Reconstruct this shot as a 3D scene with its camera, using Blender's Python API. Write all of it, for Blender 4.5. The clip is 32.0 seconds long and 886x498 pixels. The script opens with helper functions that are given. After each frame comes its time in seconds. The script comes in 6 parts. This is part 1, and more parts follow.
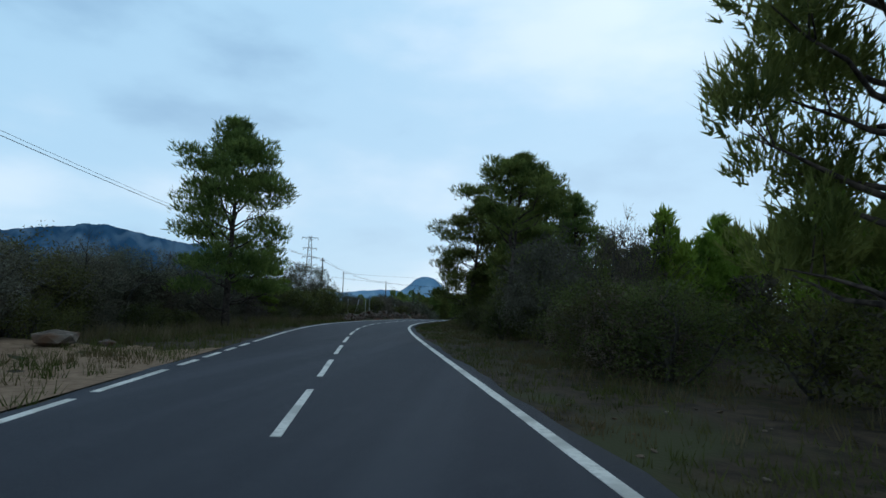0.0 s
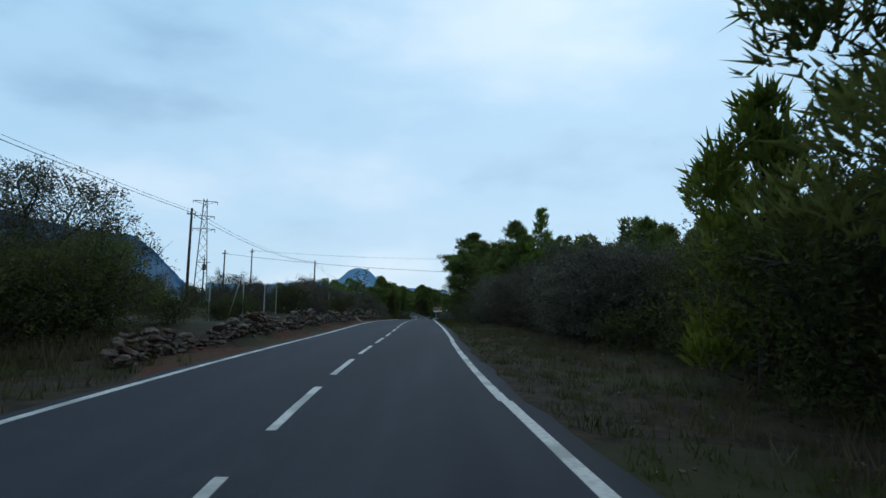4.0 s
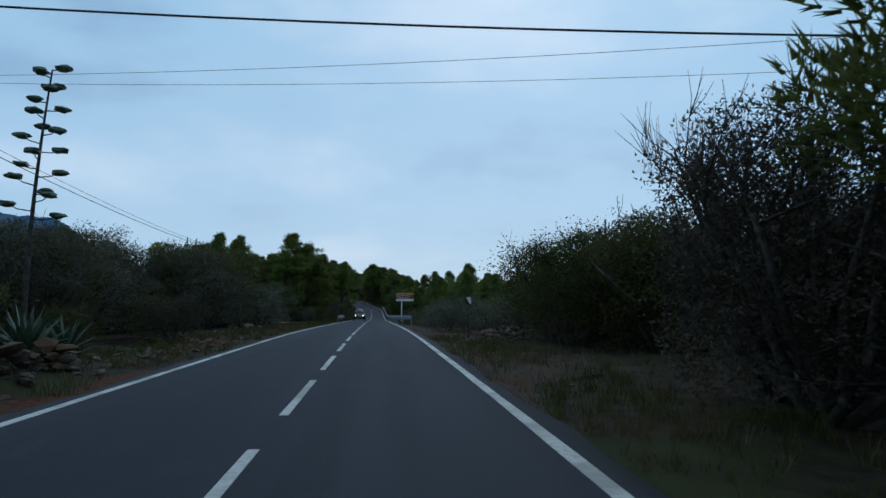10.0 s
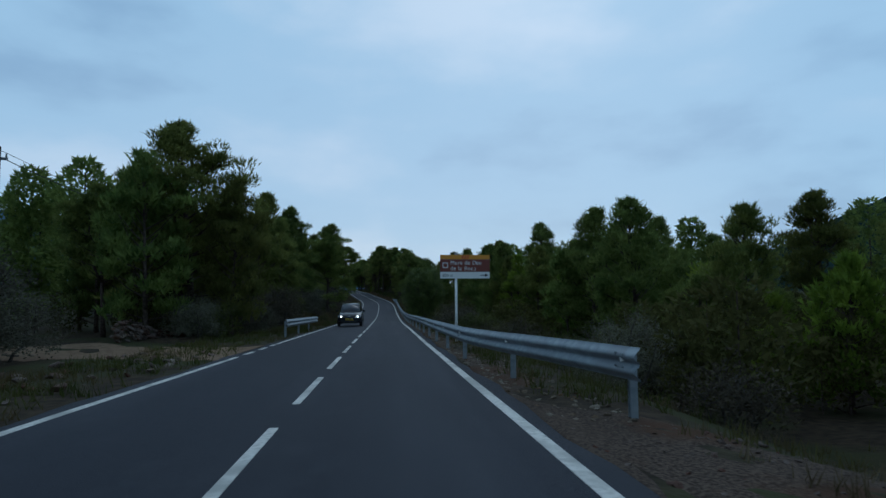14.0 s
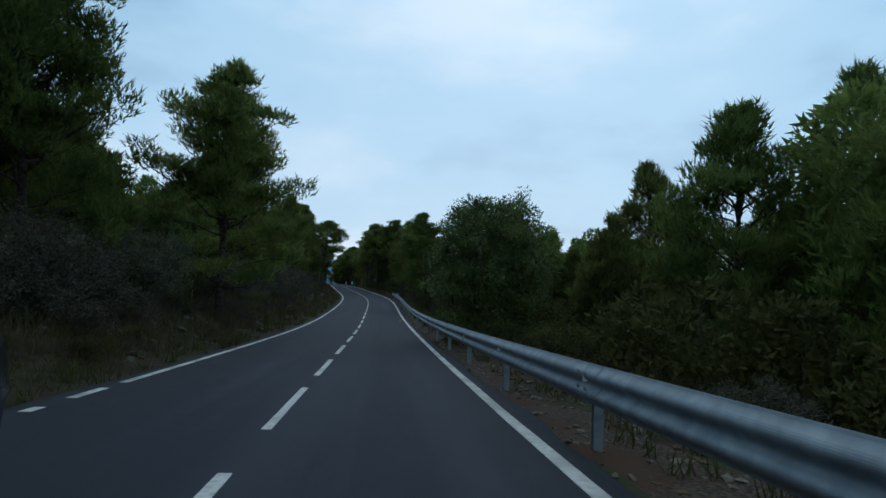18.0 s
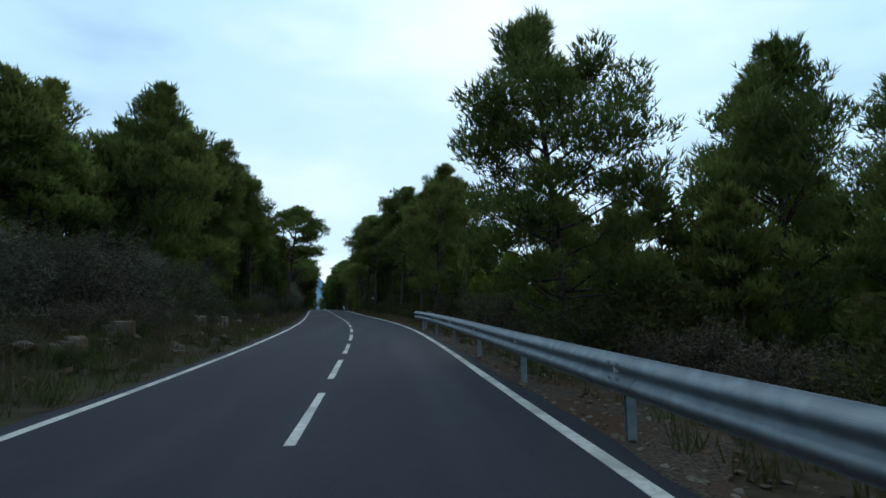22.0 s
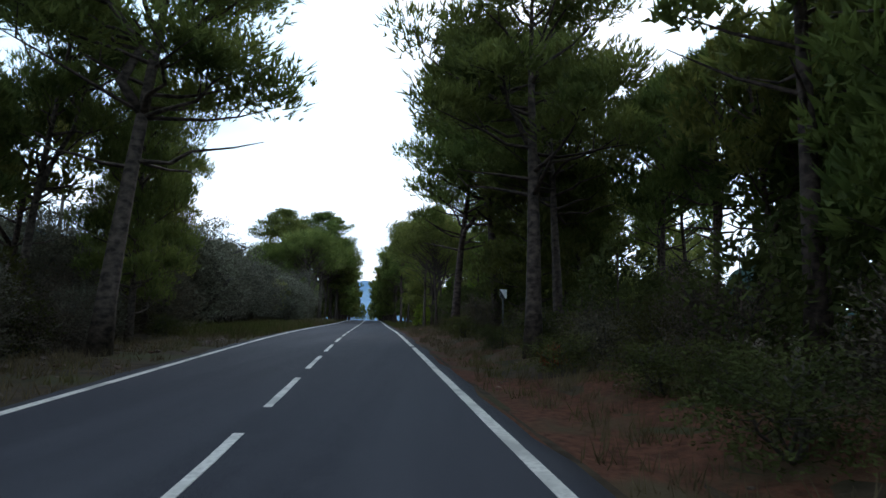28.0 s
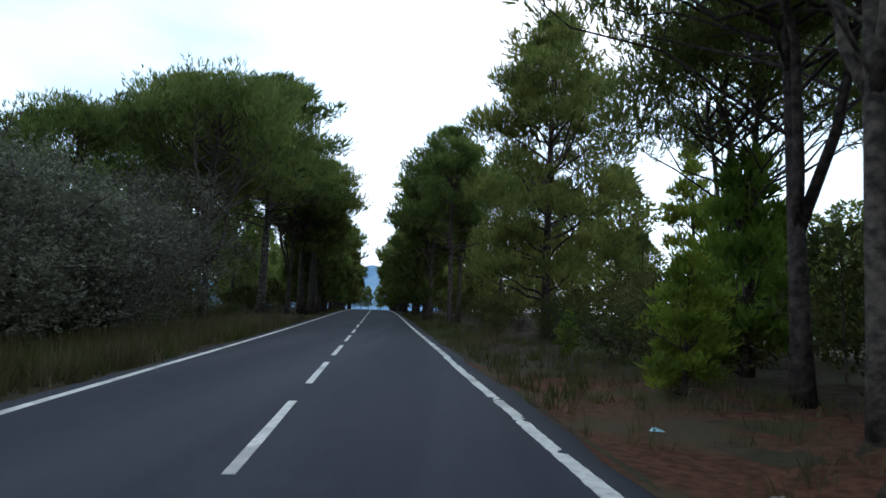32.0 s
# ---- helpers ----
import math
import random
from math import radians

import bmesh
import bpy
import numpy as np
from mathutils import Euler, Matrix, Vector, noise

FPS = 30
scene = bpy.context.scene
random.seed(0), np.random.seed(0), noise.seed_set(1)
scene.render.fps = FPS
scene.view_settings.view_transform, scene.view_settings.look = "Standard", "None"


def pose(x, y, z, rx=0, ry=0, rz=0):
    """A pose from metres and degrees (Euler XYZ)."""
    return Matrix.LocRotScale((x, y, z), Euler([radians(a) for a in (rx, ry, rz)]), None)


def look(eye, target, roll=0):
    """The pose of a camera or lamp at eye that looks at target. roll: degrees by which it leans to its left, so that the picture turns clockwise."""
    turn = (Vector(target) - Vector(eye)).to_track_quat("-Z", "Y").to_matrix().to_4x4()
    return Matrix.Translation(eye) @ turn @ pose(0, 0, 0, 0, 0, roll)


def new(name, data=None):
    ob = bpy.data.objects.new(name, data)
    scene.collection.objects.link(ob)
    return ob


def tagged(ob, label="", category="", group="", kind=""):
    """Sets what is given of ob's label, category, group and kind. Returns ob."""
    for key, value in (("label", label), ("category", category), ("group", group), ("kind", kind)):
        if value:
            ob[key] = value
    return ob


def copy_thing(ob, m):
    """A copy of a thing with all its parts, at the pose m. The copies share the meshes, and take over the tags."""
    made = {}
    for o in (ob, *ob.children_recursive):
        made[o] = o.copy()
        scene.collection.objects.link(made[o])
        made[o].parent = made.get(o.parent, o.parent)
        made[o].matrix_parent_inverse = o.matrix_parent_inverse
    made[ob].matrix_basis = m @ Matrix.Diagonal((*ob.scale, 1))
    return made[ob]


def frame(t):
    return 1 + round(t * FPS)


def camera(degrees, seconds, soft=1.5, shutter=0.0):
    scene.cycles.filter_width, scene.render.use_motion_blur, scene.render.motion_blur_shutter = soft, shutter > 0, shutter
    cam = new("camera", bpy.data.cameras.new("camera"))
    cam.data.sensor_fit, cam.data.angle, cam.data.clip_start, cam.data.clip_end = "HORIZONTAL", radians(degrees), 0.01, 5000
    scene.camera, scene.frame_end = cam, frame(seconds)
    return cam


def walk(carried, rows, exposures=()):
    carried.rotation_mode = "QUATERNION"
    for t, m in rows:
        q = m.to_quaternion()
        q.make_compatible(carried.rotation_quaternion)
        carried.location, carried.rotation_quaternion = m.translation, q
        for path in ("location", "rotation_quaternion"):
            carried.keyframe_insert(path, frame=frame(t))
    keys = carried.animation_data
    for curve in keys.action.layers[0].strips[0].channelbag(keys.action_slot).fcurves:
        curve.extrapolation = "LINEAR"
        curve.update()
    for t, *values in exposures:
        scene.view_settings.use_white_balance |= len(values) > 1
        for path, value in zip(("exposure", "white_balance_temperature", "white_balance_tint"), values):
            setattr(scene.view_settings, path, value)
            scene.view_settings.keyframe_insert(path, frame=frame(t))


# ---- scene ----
cam = camera(75.79, 32.0, soft=1.5, shutter=0.05)
PATH = [
    (0.0, pose(2.453, -7.196, 1.155, 96.79, -1.48, 5.18)),
    (0.5, pose(1.419, -2.288, 1.241, 96.70, -1.00, 5.22)),
    (1.0, pose(0.367, 2.614, 1.327, 96.64, -0.66, 5.18)),
    (1.5, pose(-0.661, 7.492, 1.415, 96.57, -0.80, 5.12)),
    (2.0, pose(-1.686, 12.420, 1.507, 96.50, -1.09, 4.77)),
    (2.5, pose(-2.715, 17.471, 1.600, 96.60, -1.37, 4.07)),
    (3.0, pose(-3.650, 22.660, 1.681, 96.59, -1.53, 2.66)),
    (3.5, pose(-4.409, 28.046, 1.748, 96.41, -1.28, 0.64)),
    (4.0, pose(-4.956, 33.572, 1.798, 96.08, -0.89, -1.48)),
    (4.5, pose(-5.321, 39.182, 1.841, 95.53, -0.56, -3.58)),
    (5.0, pose(-5.473, 44.877, 1.876, 95.09, -0.08, -4.79)),
    (5.5, pose(-5.482, 50.634, 1.898, 94.89, 0.49, -5.67)),
    (6.0, pose(-5.439, 56.422, 1.916, 94.94, 0.87, -6.17)),
    (6.5, pose(-5.444, 62.220, 1.941, 95.29, 0.76, -6.02)),
    (7.0, pose(-5.528, 68.000, 1.972, 95.59, 0.11, -6.19)),
    (7.5, pose(-5.587, 73.809, 1.989, 95.31, 0.22, -6.03)),
    (8.0, pose(-5.635, 79.600, 1.971, 94.82, 0.42, -5.89)),
    (8.5, pose(-5.714, 85.317, 1.930, 94.93, -0.17, -5.86)),
    (9.0, pose(-5.780, 91.015, 1.879, 95.10, -0.75, -5.91)),
    (9.5, pose(-5.805, 96.712, 1.824, 95.03, -0.68, -6.08)),
    (10.0, pose(-5.790, 102.452, 1.760, 94.86, -0.45, -6.38)),
    (10.5, pose(-5.738, 108.325, 1.686, 94.74, -0.32, -6.45)),
    (11.0, pose(-5.706, 114.217, 1.606, 94.66, -0.21, -6.53)),
    (11.5, pose(-5.693, 120.060, 1.522, 94.63, -0.14, -6.43)),
    (12.0, pose(-5.690, 125.819, 1.420, 94.42, -0.09, -6.29)),
    (12.5, pose(-5.690, 131.410, 1.294, 94.17, -0.02, -6.21)),
    (13.0, pose(-5.704, 136.912, 1.140, 93.99, 0.06, -6.05)),
    (13.5, pose(-5.765, 142.370, 0.975, 94.04, 0.22, -5.68)),
    (14.0, pose(-5.858, 147.796, 0.803, 94.11, 0.31, -5.42)),
    (14.5, pose(-5.966, 153.223, 0.629, 94.09, 0.17, -5.42)),
    (15.0, pose(-6.014, 158.637, 0.452, 93.98, 0.21, -5.73)),
    (15.5, pose(-6.010, 164.048, 0.276, 93.84, 0.38, -5.97)),
    (16.0, pose(-6.003, 169.476, 0.102, 93.82, 0.45, -6.17)),
    (16.5, pose(-6.013, 174.947, -0.071, 94.11, 0.20, -6.20)),
    (17.0, pose(-6.048, 180.469, -0.246, 94.71, -0.42, -5.76)),
    (17.5, pose(-6.101, 186.008, -0.426, 94.61, -1.19, -5.99)),
    (18.0, pose(-6.196, 191.527, -0.611, 94.31, -1.85, -6.02)),
    (18.5, pose(-6.286, 196.954, -0.786, 94.68, -2.17, -5.65)),
    (19.0, pose(-6.343, 202.378, -0.941, 95.07, -2.14, -5.16)),
    (19.5, pose(-6.376, 207.896, -1.080, 95.28, -1.50, -5.55)),
    (20.0, pose(-6.402, 213.387, -1.194, 95.48, -0.72, -5.93)),
    (20.5, pose(-6.426, 218.761, -1.276, 95.79, -0.17, -5.86)),
    (21.0, pose(-6.473, 224.011, -1.314, 96.15, 0.21, -5.70)),
    (21.5, pose(-6.561, 229.105, -1.305, 96.53, 0.33, -5.79)),
    (22.0, pose(-6.651, 234.016, -1.251, 96.87, 0.28, -6.04)),
    (22.5, pose(-6.686, 238.656, -1.161, 97.19, 0.07, -6.22)),
    (23.0, pose(-6.717, 243.192, -1.041, 97.31, -0.11, -6.00)),
    (23.5, pose(-6.806, 247.770, -0.899, 97.27, -0.07, -5.66)),
    (24.0, pose(-6.938, 252.332, -0.749, 97.04, 0.15, -5.04)),
    (24.5, pose(-7.104, 256.861, -0.599, 96.94, 0.54, -4.72)),
    (25.0, pose(-7.325, 261.549, -0.457, 96.87, 0.42, -3.90)),
    (25.5, pose(-7.615, 266.384, -0.327, 96.99, -0.13, -3.23)),
    (26.0, pose(-7.968, 271.351, -0.206, 97.15, -0.70, -2.55)),
    (26.5, pose(-8.389, 276.430, -0.087, 97.32, -0.85, -1.92)),
    (27.0, pose(-8.868, 281.620, 0.036, 97.32, -0.51, -1.19)),
    (27.5, pose(-9.387, 286.907, 0.161, 97.52, -0.88, -0.66)),
    (28.0, pose(-9.943, 292.272, 0.289, 97.76, -1.42, -0.37)),
    (28.5, pose(-10.547, 297.708, 0.427, 97.76, -1.52, -0.08)),
    (29.0, pose(-11.209, 303.201, 0.587, 97.82, -1.53, 0.37)),
    (29.5, pose(-11.902, 308.707, 0.758, 97.80, -1.64, 0.32)),
    (30.0, pose(-12.595, 314.273, 0.923, 97.61, -1.71, 0.33)),
    (30.5, pose(-13.276, 319.932, 1.059, 97.14, -1.58, 0.50)),
    (31.0, pose(-13.966, 325.645, 1.167, 96.72, -1.48, 0.64)),
    (31.5, pose(-14.688, 331.391, 1.257, 96.46, -1.61, 0.57)),
    (32.0, pose(-15.432, 337.150, 1.338, 96.28, -1.82, 0.37)),
]
EXPOSURES = [(0.0, -0.1, 6050, 8), (8.0, -0.3, 5820, 8), (13.0, -0.5, 5660, 8), (18.0, -0.2, 6000, 8), (20.0, 0.1, 6350, 9), (22.0, 0.2, 6220, 9), (24.0, 0.5, 6000, 10), (26.5, 0.95, 6750, 18), (29.0, 0.85, 6450, 18), (32.0, 0.9, 6480, 18)]
walk(cam, PATH, EXPOSURES)

# ---------------------------------------------------------------- light
world = bpy.data.worlds.new("overcast_sky")
scene.world = world
world.use_nodes = True


def sky_nodes():
    nt = world.node_tree
    nt.nodes.clear()
    N = nt.nodes.new
    L = nt.links.new
    out = N("ShaderNodeOutputWorld")
    bg = N("ShaderNodeBackground")
    bg.inputs["Strength"].default_value = 1.0
    sky = N("ShaderNodeTexSky")
    sky.sky_type = "NISHITA"
    sky.sun_disc = False
    sky.sun_elevation = radians(38)
    sky.sun_rotation = radians(20)
    dim = N("ShaderNodeVectorMath")
    dim.operation = "SCALE"
    dim.inputs["Scale"].default_value = 0.10
    L(sky.outputs[0], dim.inputs[0])
    co = N("ShaderNodeTexCoord")
    sep = N("ShaderNodeSeparateXYZ")
    L(co.outputs["Generated"], sep.inputs[0])
    # the cloud layer seen from below: directions flattened onto a ceiling
    up = N("ShaderNodeMath")
    up.operation = "MAXIMUM"
    up.inputs[1].default_value = 0.0
    L(sep.outputs["Z"], up.inputs[0])
    add = N("ShaderNodeMath")
    add.operation = "ADD"
    add.inputs[1].default_value = 0.30
    L(up.outputs[0], add.inputs[0])
    div = N("ShaderNodeVectorMath")
    div.operation = "DIVIDE"
    com = N("ShaderNodeCombineXYZ")
    for k in range(3):
        L(add.outputs[0], com.inputs[k])
    L(co.outputs["Generated"], div.inputs[0])
    L(com.outputs[0], div.inputs[1])
    mp = N("ShaderNodeMapping")
    mp.inputs["Scale"].default_value = (0.85, 1.0, 1.0)
    mp.inputs["Location"].default_value = (2.9, 0.75, 0.0)
    L(div.outputs[0], mp.inputs[0])
    n1 = N("ShaderNodeTexNoise")
    n1.inputs["Scale"].default_value = 1.25
    n1.inputs["Detail"].default_value = 4.0
    n1.inputs["Roughness"].default_value = 0.42
    n1.inputs["Distortion"].default_value = 0.2
    L(mp.outputs[0], n1.inputs["Vector"])
    ramp = N("ShaderNodeValToRGB")
    ramp.color_ramp.interpolation = "EASE"
    e = ramp.color_ramp.elements
    e[0].position, e[0].color = 0.34, (0.35, 0.57, 0.78, 1)
    e[1].position, e[1].color = 0.66, (0.82, 0.98, 1.10, 1)
    m = ramp.color_ramp.elements.new(0.475)
    m.color = (0.52, 0.79, 0.99, 1)
    # low banks of darker cloud over the hills
    mp2 = N("ShaderNodeMapping")
    mp2.inputs["Scale"].default_value = (2.4, 2.4, 5.5)
    mp2.inputs["Location"].default_value = (0.35, 0.2, 0.55)
    L(co.outputs["Generated"], mp2.inputs[0])
    n2 = N("ShaderNodeTexNoise")
    n2.inputs["Scale"].default_value = 1.5
    n2.inputs["Detail"].default_value = 5.0
    n2.inputs["Roughness"].default_value = 0.5
    L(mp2.outputs[0], n2.inputs["Vector"])
    both_n = N("ShaderNodeMix")
    both_n.inputs["Factor"].default_value = 0.38
    L(n1.outputs["Fac"], both_n.inputs["A"])
    L(n2.outputs["Fac"], both_n.inputs["B"])
    L(both_n.outputs["Result"], ramp.inputs[0])
    # brighter band low over the hills ahead, bluer away from it
    hz = N("ShaderNodeMapRange")
    hz.inputs["From Min"].default_value = -0.05
    hz.inputs["From Max"].default_value = 0.55
    hz.inputs["To Min"].default_value = 1.0
    hz.inputs["To Max"].default_value = 0.0
    L(sep.outputs["Z"], hz.inputs["Value"])
    ahead = N("ShaderNodeMapRange")
    ahead.inputs["From Min"].default_value = 0.55
    ahead.inputs["From Max"].default_value = 1.0
    L(sep.outputs["Y"], ahead.inputs["Value"])
    mul = N("ShaderNodeMath")
    mul.operation = "MULTIPLY"
    L(hz.outputs[0], mul.inputs[0])
    L(ahead.outputs[0], mul.inputs[1])
    mul2 = N("ShaderNodeMath")
    mul2.operation = "MULTIPLY"
    mul2.inputs[1].default_value = 0.55
    L(mul.outputs[0], mul2.inputs[0])
    mix = N("ShaderNodeMix")
    mix.data_type = "RGBA"
    mix.inputs["B"].default_value = (0.80, 0.88, 0.95, 1)
    L(mul2.outputs[0], mix.inputs["Factor"])
    L(ramp.outputs[0], mix.inputs["A"])
    tot = N("ShaderNodeMix")
    tot.data_type = "RGBA"
    tot.inputs["Factor"].default_value = 0.12
    L(mix.outputs["Result"], tot.inputs["A"])
    L(dim.outputs[0], tot.inputs["B"])
    # the deck is thicker overhead and behind than over the bright gap ahead
    zen = N("ShaderNodeMapRange")
    zen.inputs["From Min"].default_value = 0.52
    zen.inputs["From Max"].default_value = 0.85
    zen.inputs["To Min"].default_value = 1.0
    zen.inputs["To Max"].default_value = 0.78
    L(sep.outputs["Z"], zen.inputs["Value"])
    back = N("ShaderNodeMapRange")
    back.inputs["From Min"].default_value = -0.3
    back.inputs["From Max"].default_value = 0.5
    back.inputs["To Min"].default_value = 0.85
    back.inputs["To Max"].default_value = 1.0
    L(sep.outputs["Y"], back.inputs["Value"])
    both = N("ShaderNodeMath")
    both.operation = "MULTIPLY"
    L(zen.outputs[0], both.inputs[0])
    L(back.outputs[0], both.inputs[1])
    L(both.outputs[0], bg.inputs["Strength"])
    L(tot.outputs["Result"], bg.inputs["Color"])
    L(bg.outputs[0], out.inputs[0])


sky_nodes()
sun = new("sun", bpy.data.lights.new("sun", "SUN"))
sun.data.energy = 0.25
sun.data.angle = radians(25)
sun.data.color = (1.0, 0.96, 0.9)
sun.matrix_world = look((0, 0, 50), (-12, -34, 20))

# ---------------------------------------------------------------- materials


def material(name, c1, c2, scale=4.0, rough=0.85, bump=0.3, bscale=40.0, metal=0.0, spec=0.3, c3=None, s3=0.5, vary=0.0,
             trans=0.0, detail=6.0, lo=0.35, hi=0.65):
    """Two colours mixed by noise, a third by larger noise, fine relief, and a per-object shade."""
    m = bpy.data.materials.new(name)
    m.use_nodes = True
    nt = m.node_tree
    N, L = nt.nodes.new, nt.links.new
    b = nt.nodes["Principled BSDF"]
    b.inputs["Roughness"].default_value = rough
    b.inputs["Metallic"].default_value = metal
    b.inputs["Specular IOR Level"].default_value = spec
    co = N("ShaderNodeTexCoord")
    n = N("ShaderNodeTexNoise")
    n.inputs["Scale"].default_value = scale
    n.inputs["Detail"].default_value = detail
    L(co.outputs["Object"], n.inputs["Vector"])
    r = N("ShaderNodeValToRGB")
    r.color_ramp.elements[0].position, r.color_ramp.elements[0].color = lo, (*c1, 1)
    r.color_ramp.elements[1].position, r.color_ramp.elements[1].color = hi, (*c2, 1)
    L(n.outputs["Fac"], r.inputs[0])
    col = r.outputs[0]
    if c3:
        n3 = N("ShaderNodeTexNoise")
        n3.inputs["Scale"].default_value = s3
        n3.inputs["Detail"].default_value = 4.0
        L(co.outputs["Object"], n3.inputs["Vector"])
        r3 = N("ShaderNodeValToRGB")
        r3.color_ramp.elements[0].position = 0.48
        r3.color_ramp.elements[1].position = 0.62
        L(n3.outputs["Fac"], r3.inputs[0])
        mx = N("ShaderNodeMix")
        mx.data_type = "RGBA"
        mx.inputs["B"].default_value = (*c3, 1)
        L(r3.outputs[0], mx.inputs["Factor"])
        L(col, mx.inputs["A"])
        col = mx.outputs["Result"]
    if vary:
        oi = N("ShaderNodeObjectInfo")
        hs = N("ShaderNodeHueSaturation")
        mr = N("ShaderNodeMapRange")
        mr.inputs["To Min"].default_value = 1 - vary
        mr.inputs["To Max"].default_value = 1 + vary
        L(oi.outputs["Random"], mr.inputs["Value"])
        L(mr.outputs[0], hs.inputs["Value"])
        mh = N("ShaderNodeMapRange")
        mh.inputs["To Min"].default_value = 0.5 - 0.03 * vary / 0.3
        mh.inputs["To Max"].default_value = 0.5 + 0.02 * vary / 0.3
        mm = N("ShaderNodeMath")
        mm.operation = "FRACT"
        m7 = N("ShaderNodeMath")
        m7.operation = "MULTIPLY"
        m7.inputs[1].default_value = 7.31
        L(oi.outputs["Random"], m7.inputs[0])
        L(m7.outputs[0], mm.inputs[0])
        L(mm.outputs[0], mh.inputs["Value"])
        L(mh.outputs[0], hs.inputs["Hue"])
        L(col, hs.inputs["Color"])
        col = hs.outputs[0]
    L(col, b.inputs["Base Color"])
    if bump:
        n2 = N("ShaderNodeTexNoise")
        n2.inputs["Scale"].default_value = bscale
        n2.inputs["Detail"].default_value = 4.0
        L(co.outputs["Object"], n2.inputs["Vector"])
        bp = N("ShaderNodeBump")
        bp.inputs["Strength"].default_value = bump
        bp.inputs["Distance"].default_value = 0.02
        L(n2.outputs["Fac"], bp.inputs["Height"])
        L(bp.outputs[0], b.inputs["Normal"])
    if trans:
        tr = N("ShaderNodeBsdfTranslucent")
        L(col, tr.inputs["Color"])
        ms = N("ShaderNodeMixShader")
        ms.inputs[0].default_value = trans
        L(b.outputs[0], ms.inputs[1])
        L(tr.outputs[0], ms.inputs[2])
        L(ms.outputs[0], nt.nodes["Material Output"].inputs[0])
    return m


def plain(name, c, rough=0.5, metal=0.0, spec=0.5, emit=0.0):
    m = bpy.data.materials.new(name)
    m.use_nodes = True
    b = m.node_tree.nodes["Principled BSDF"]
    b.inputs["Base Color"].default_value = (*c, 1)
    b.inputs["Roughness"].default_value = rough
    b.inputs["Metallic"].default_value = metal
    b.inputs["Specular IOR Level"].default_value = spec
    if emit:
        b.inputs["Emission Color"].default_value = (*c, 1)
        b.inputs["Emission Strength"].default_value = emit
    return m


def asphalt_material():
    m = material("asphalt", (0.020, 0.0215, 0.030), (0.037, 0.039, 0.051), 60, 0.8, 0.5, 220, spec=0.25)
    nt = m.node_tree
    N, L = nt.nodes.new, nt.links.new
    b = nt.nodes["Principled BSDF"]
    base = b.inputs["Base Color"].links[0].from_socket
    co = N("ShaderNodeTexCoord")
    for scale, stretch, colour, lo, hi, amount in ((1.0, (0.9, 0.035, 1.0), (0.052, 0.054, 0.066), 0.46, 0.66, 0.75), (1.0, (0.22, 0.05, 1.0), (0.020, 0.021, 0.029), 0.5, 0.7, 0.6),
                                                   (1.0, (2.2, 1.4, 1.0), (0.047, 0.048, 0.058), 0.55, 0.72, 0.4)):
        mp = N("ShaderNodeMapping")
        mp.inputs["Scale"].default_value = stretch
        L(co.outputs["Object"], mp.inputs[0])
        n = N("ShaderNodeTexNoise")
        n.inputs["Scale"].default_value = scale
        n.inputs["Detail"].default_value = 4.0
        L(mp.outputs[0], n.inputs["Vector"])
        r = N("ShaderNodeMapRange")
        r.inputs["From Min"].default_value = lo
        r.inputs["From Max"].default_value = hi
        r.inputs["To Max"].default_value = amount
        L(n.outputs["Fac"], r.inputs["Value"])
        mx = N("ShaderNodeMix")
        mx.data_type = "RGBA"
        mx.inputs["B"].default_value = (*colour, 1)
        L(r.outputs[0], mx.inputs["Factor"])
        L(base, mx.inputs["A"])
        base = mx.outputs["Result"]
    L(base, b.inputs["Base Color"])
    return m


ASPHALT = asphalt_material()
PAINT = material("road_paint", (0.47, 0.44, 0.40), (0.68, 0.645, 0.59), 14, 0.6, 0.3, 120, lo=0.3, hi=0.55, c3=(0.40, 0.38, 0.345), s3=1.2)
GROUND = material("dry_ground", (0.024, 0.018, 0.012), (0.062, 0.044, 0.028), 3.5, 0.95, 0.8, 14, spec=0.1, c3=(0.045, 0.046, 0.02), s3=0.35)
GRAVEL = material("gravel_soil", (0.030, 0.020, 0.015), (0.115, 0.082, 0.062), 26, 0.95, 1.0, 30, spec=0.1, c3=(0.075, 0.040, 0.024), s3=0.8)
RED_SOIL = material("red_soil", (0.055, 0.022, 0.013), (0.12, 0.050, 0.030), 8, 0.95, 0.9, 24, spec=0.1, c3=(0.07, 0.05, 0.028), s3=0.6)
DIRT = material("track_dirt", (0.15, 0.095, 0.060), (0.24, 0.16, 0.105), 5, 0.95, 0.5, 25, spec=0.1)
BARK = material("pine_bark", (0.030, 0.023, 0.020), (0.115, 0.085, 0.070), 9, 0.9, 0.9, 22, spec=0.15, vary=0.2)
OLIVE_BARK = material("olive_bark", (0.035, 0.03, 0.026), (0.10, 0.088, 0.075), 9, 0.9, 0.8, 22, spec=0.15)
PINE = material("pine_needles", (0.080, 0.110, 0.028), (0.205, 0.238, 0.062), 1.3, 0.65, 0, spec=0.2, vary=0.28, trans=0.58)
PINE_LIGHT = material("young_pine_needles", (0.095, 0.145, 0.018), (0.21, 0.275, 0.035), 1.3, 0.6, 0, spec=0.25, vary=0.22, trans=0.5)
OLIVE = material("olive_leaves", (0.070, 0.069, 0.047), (0.170, 0.164, 0.116), 1.6, 0.85, 0, spec=0.08, vary=0.25, trans=0.2)
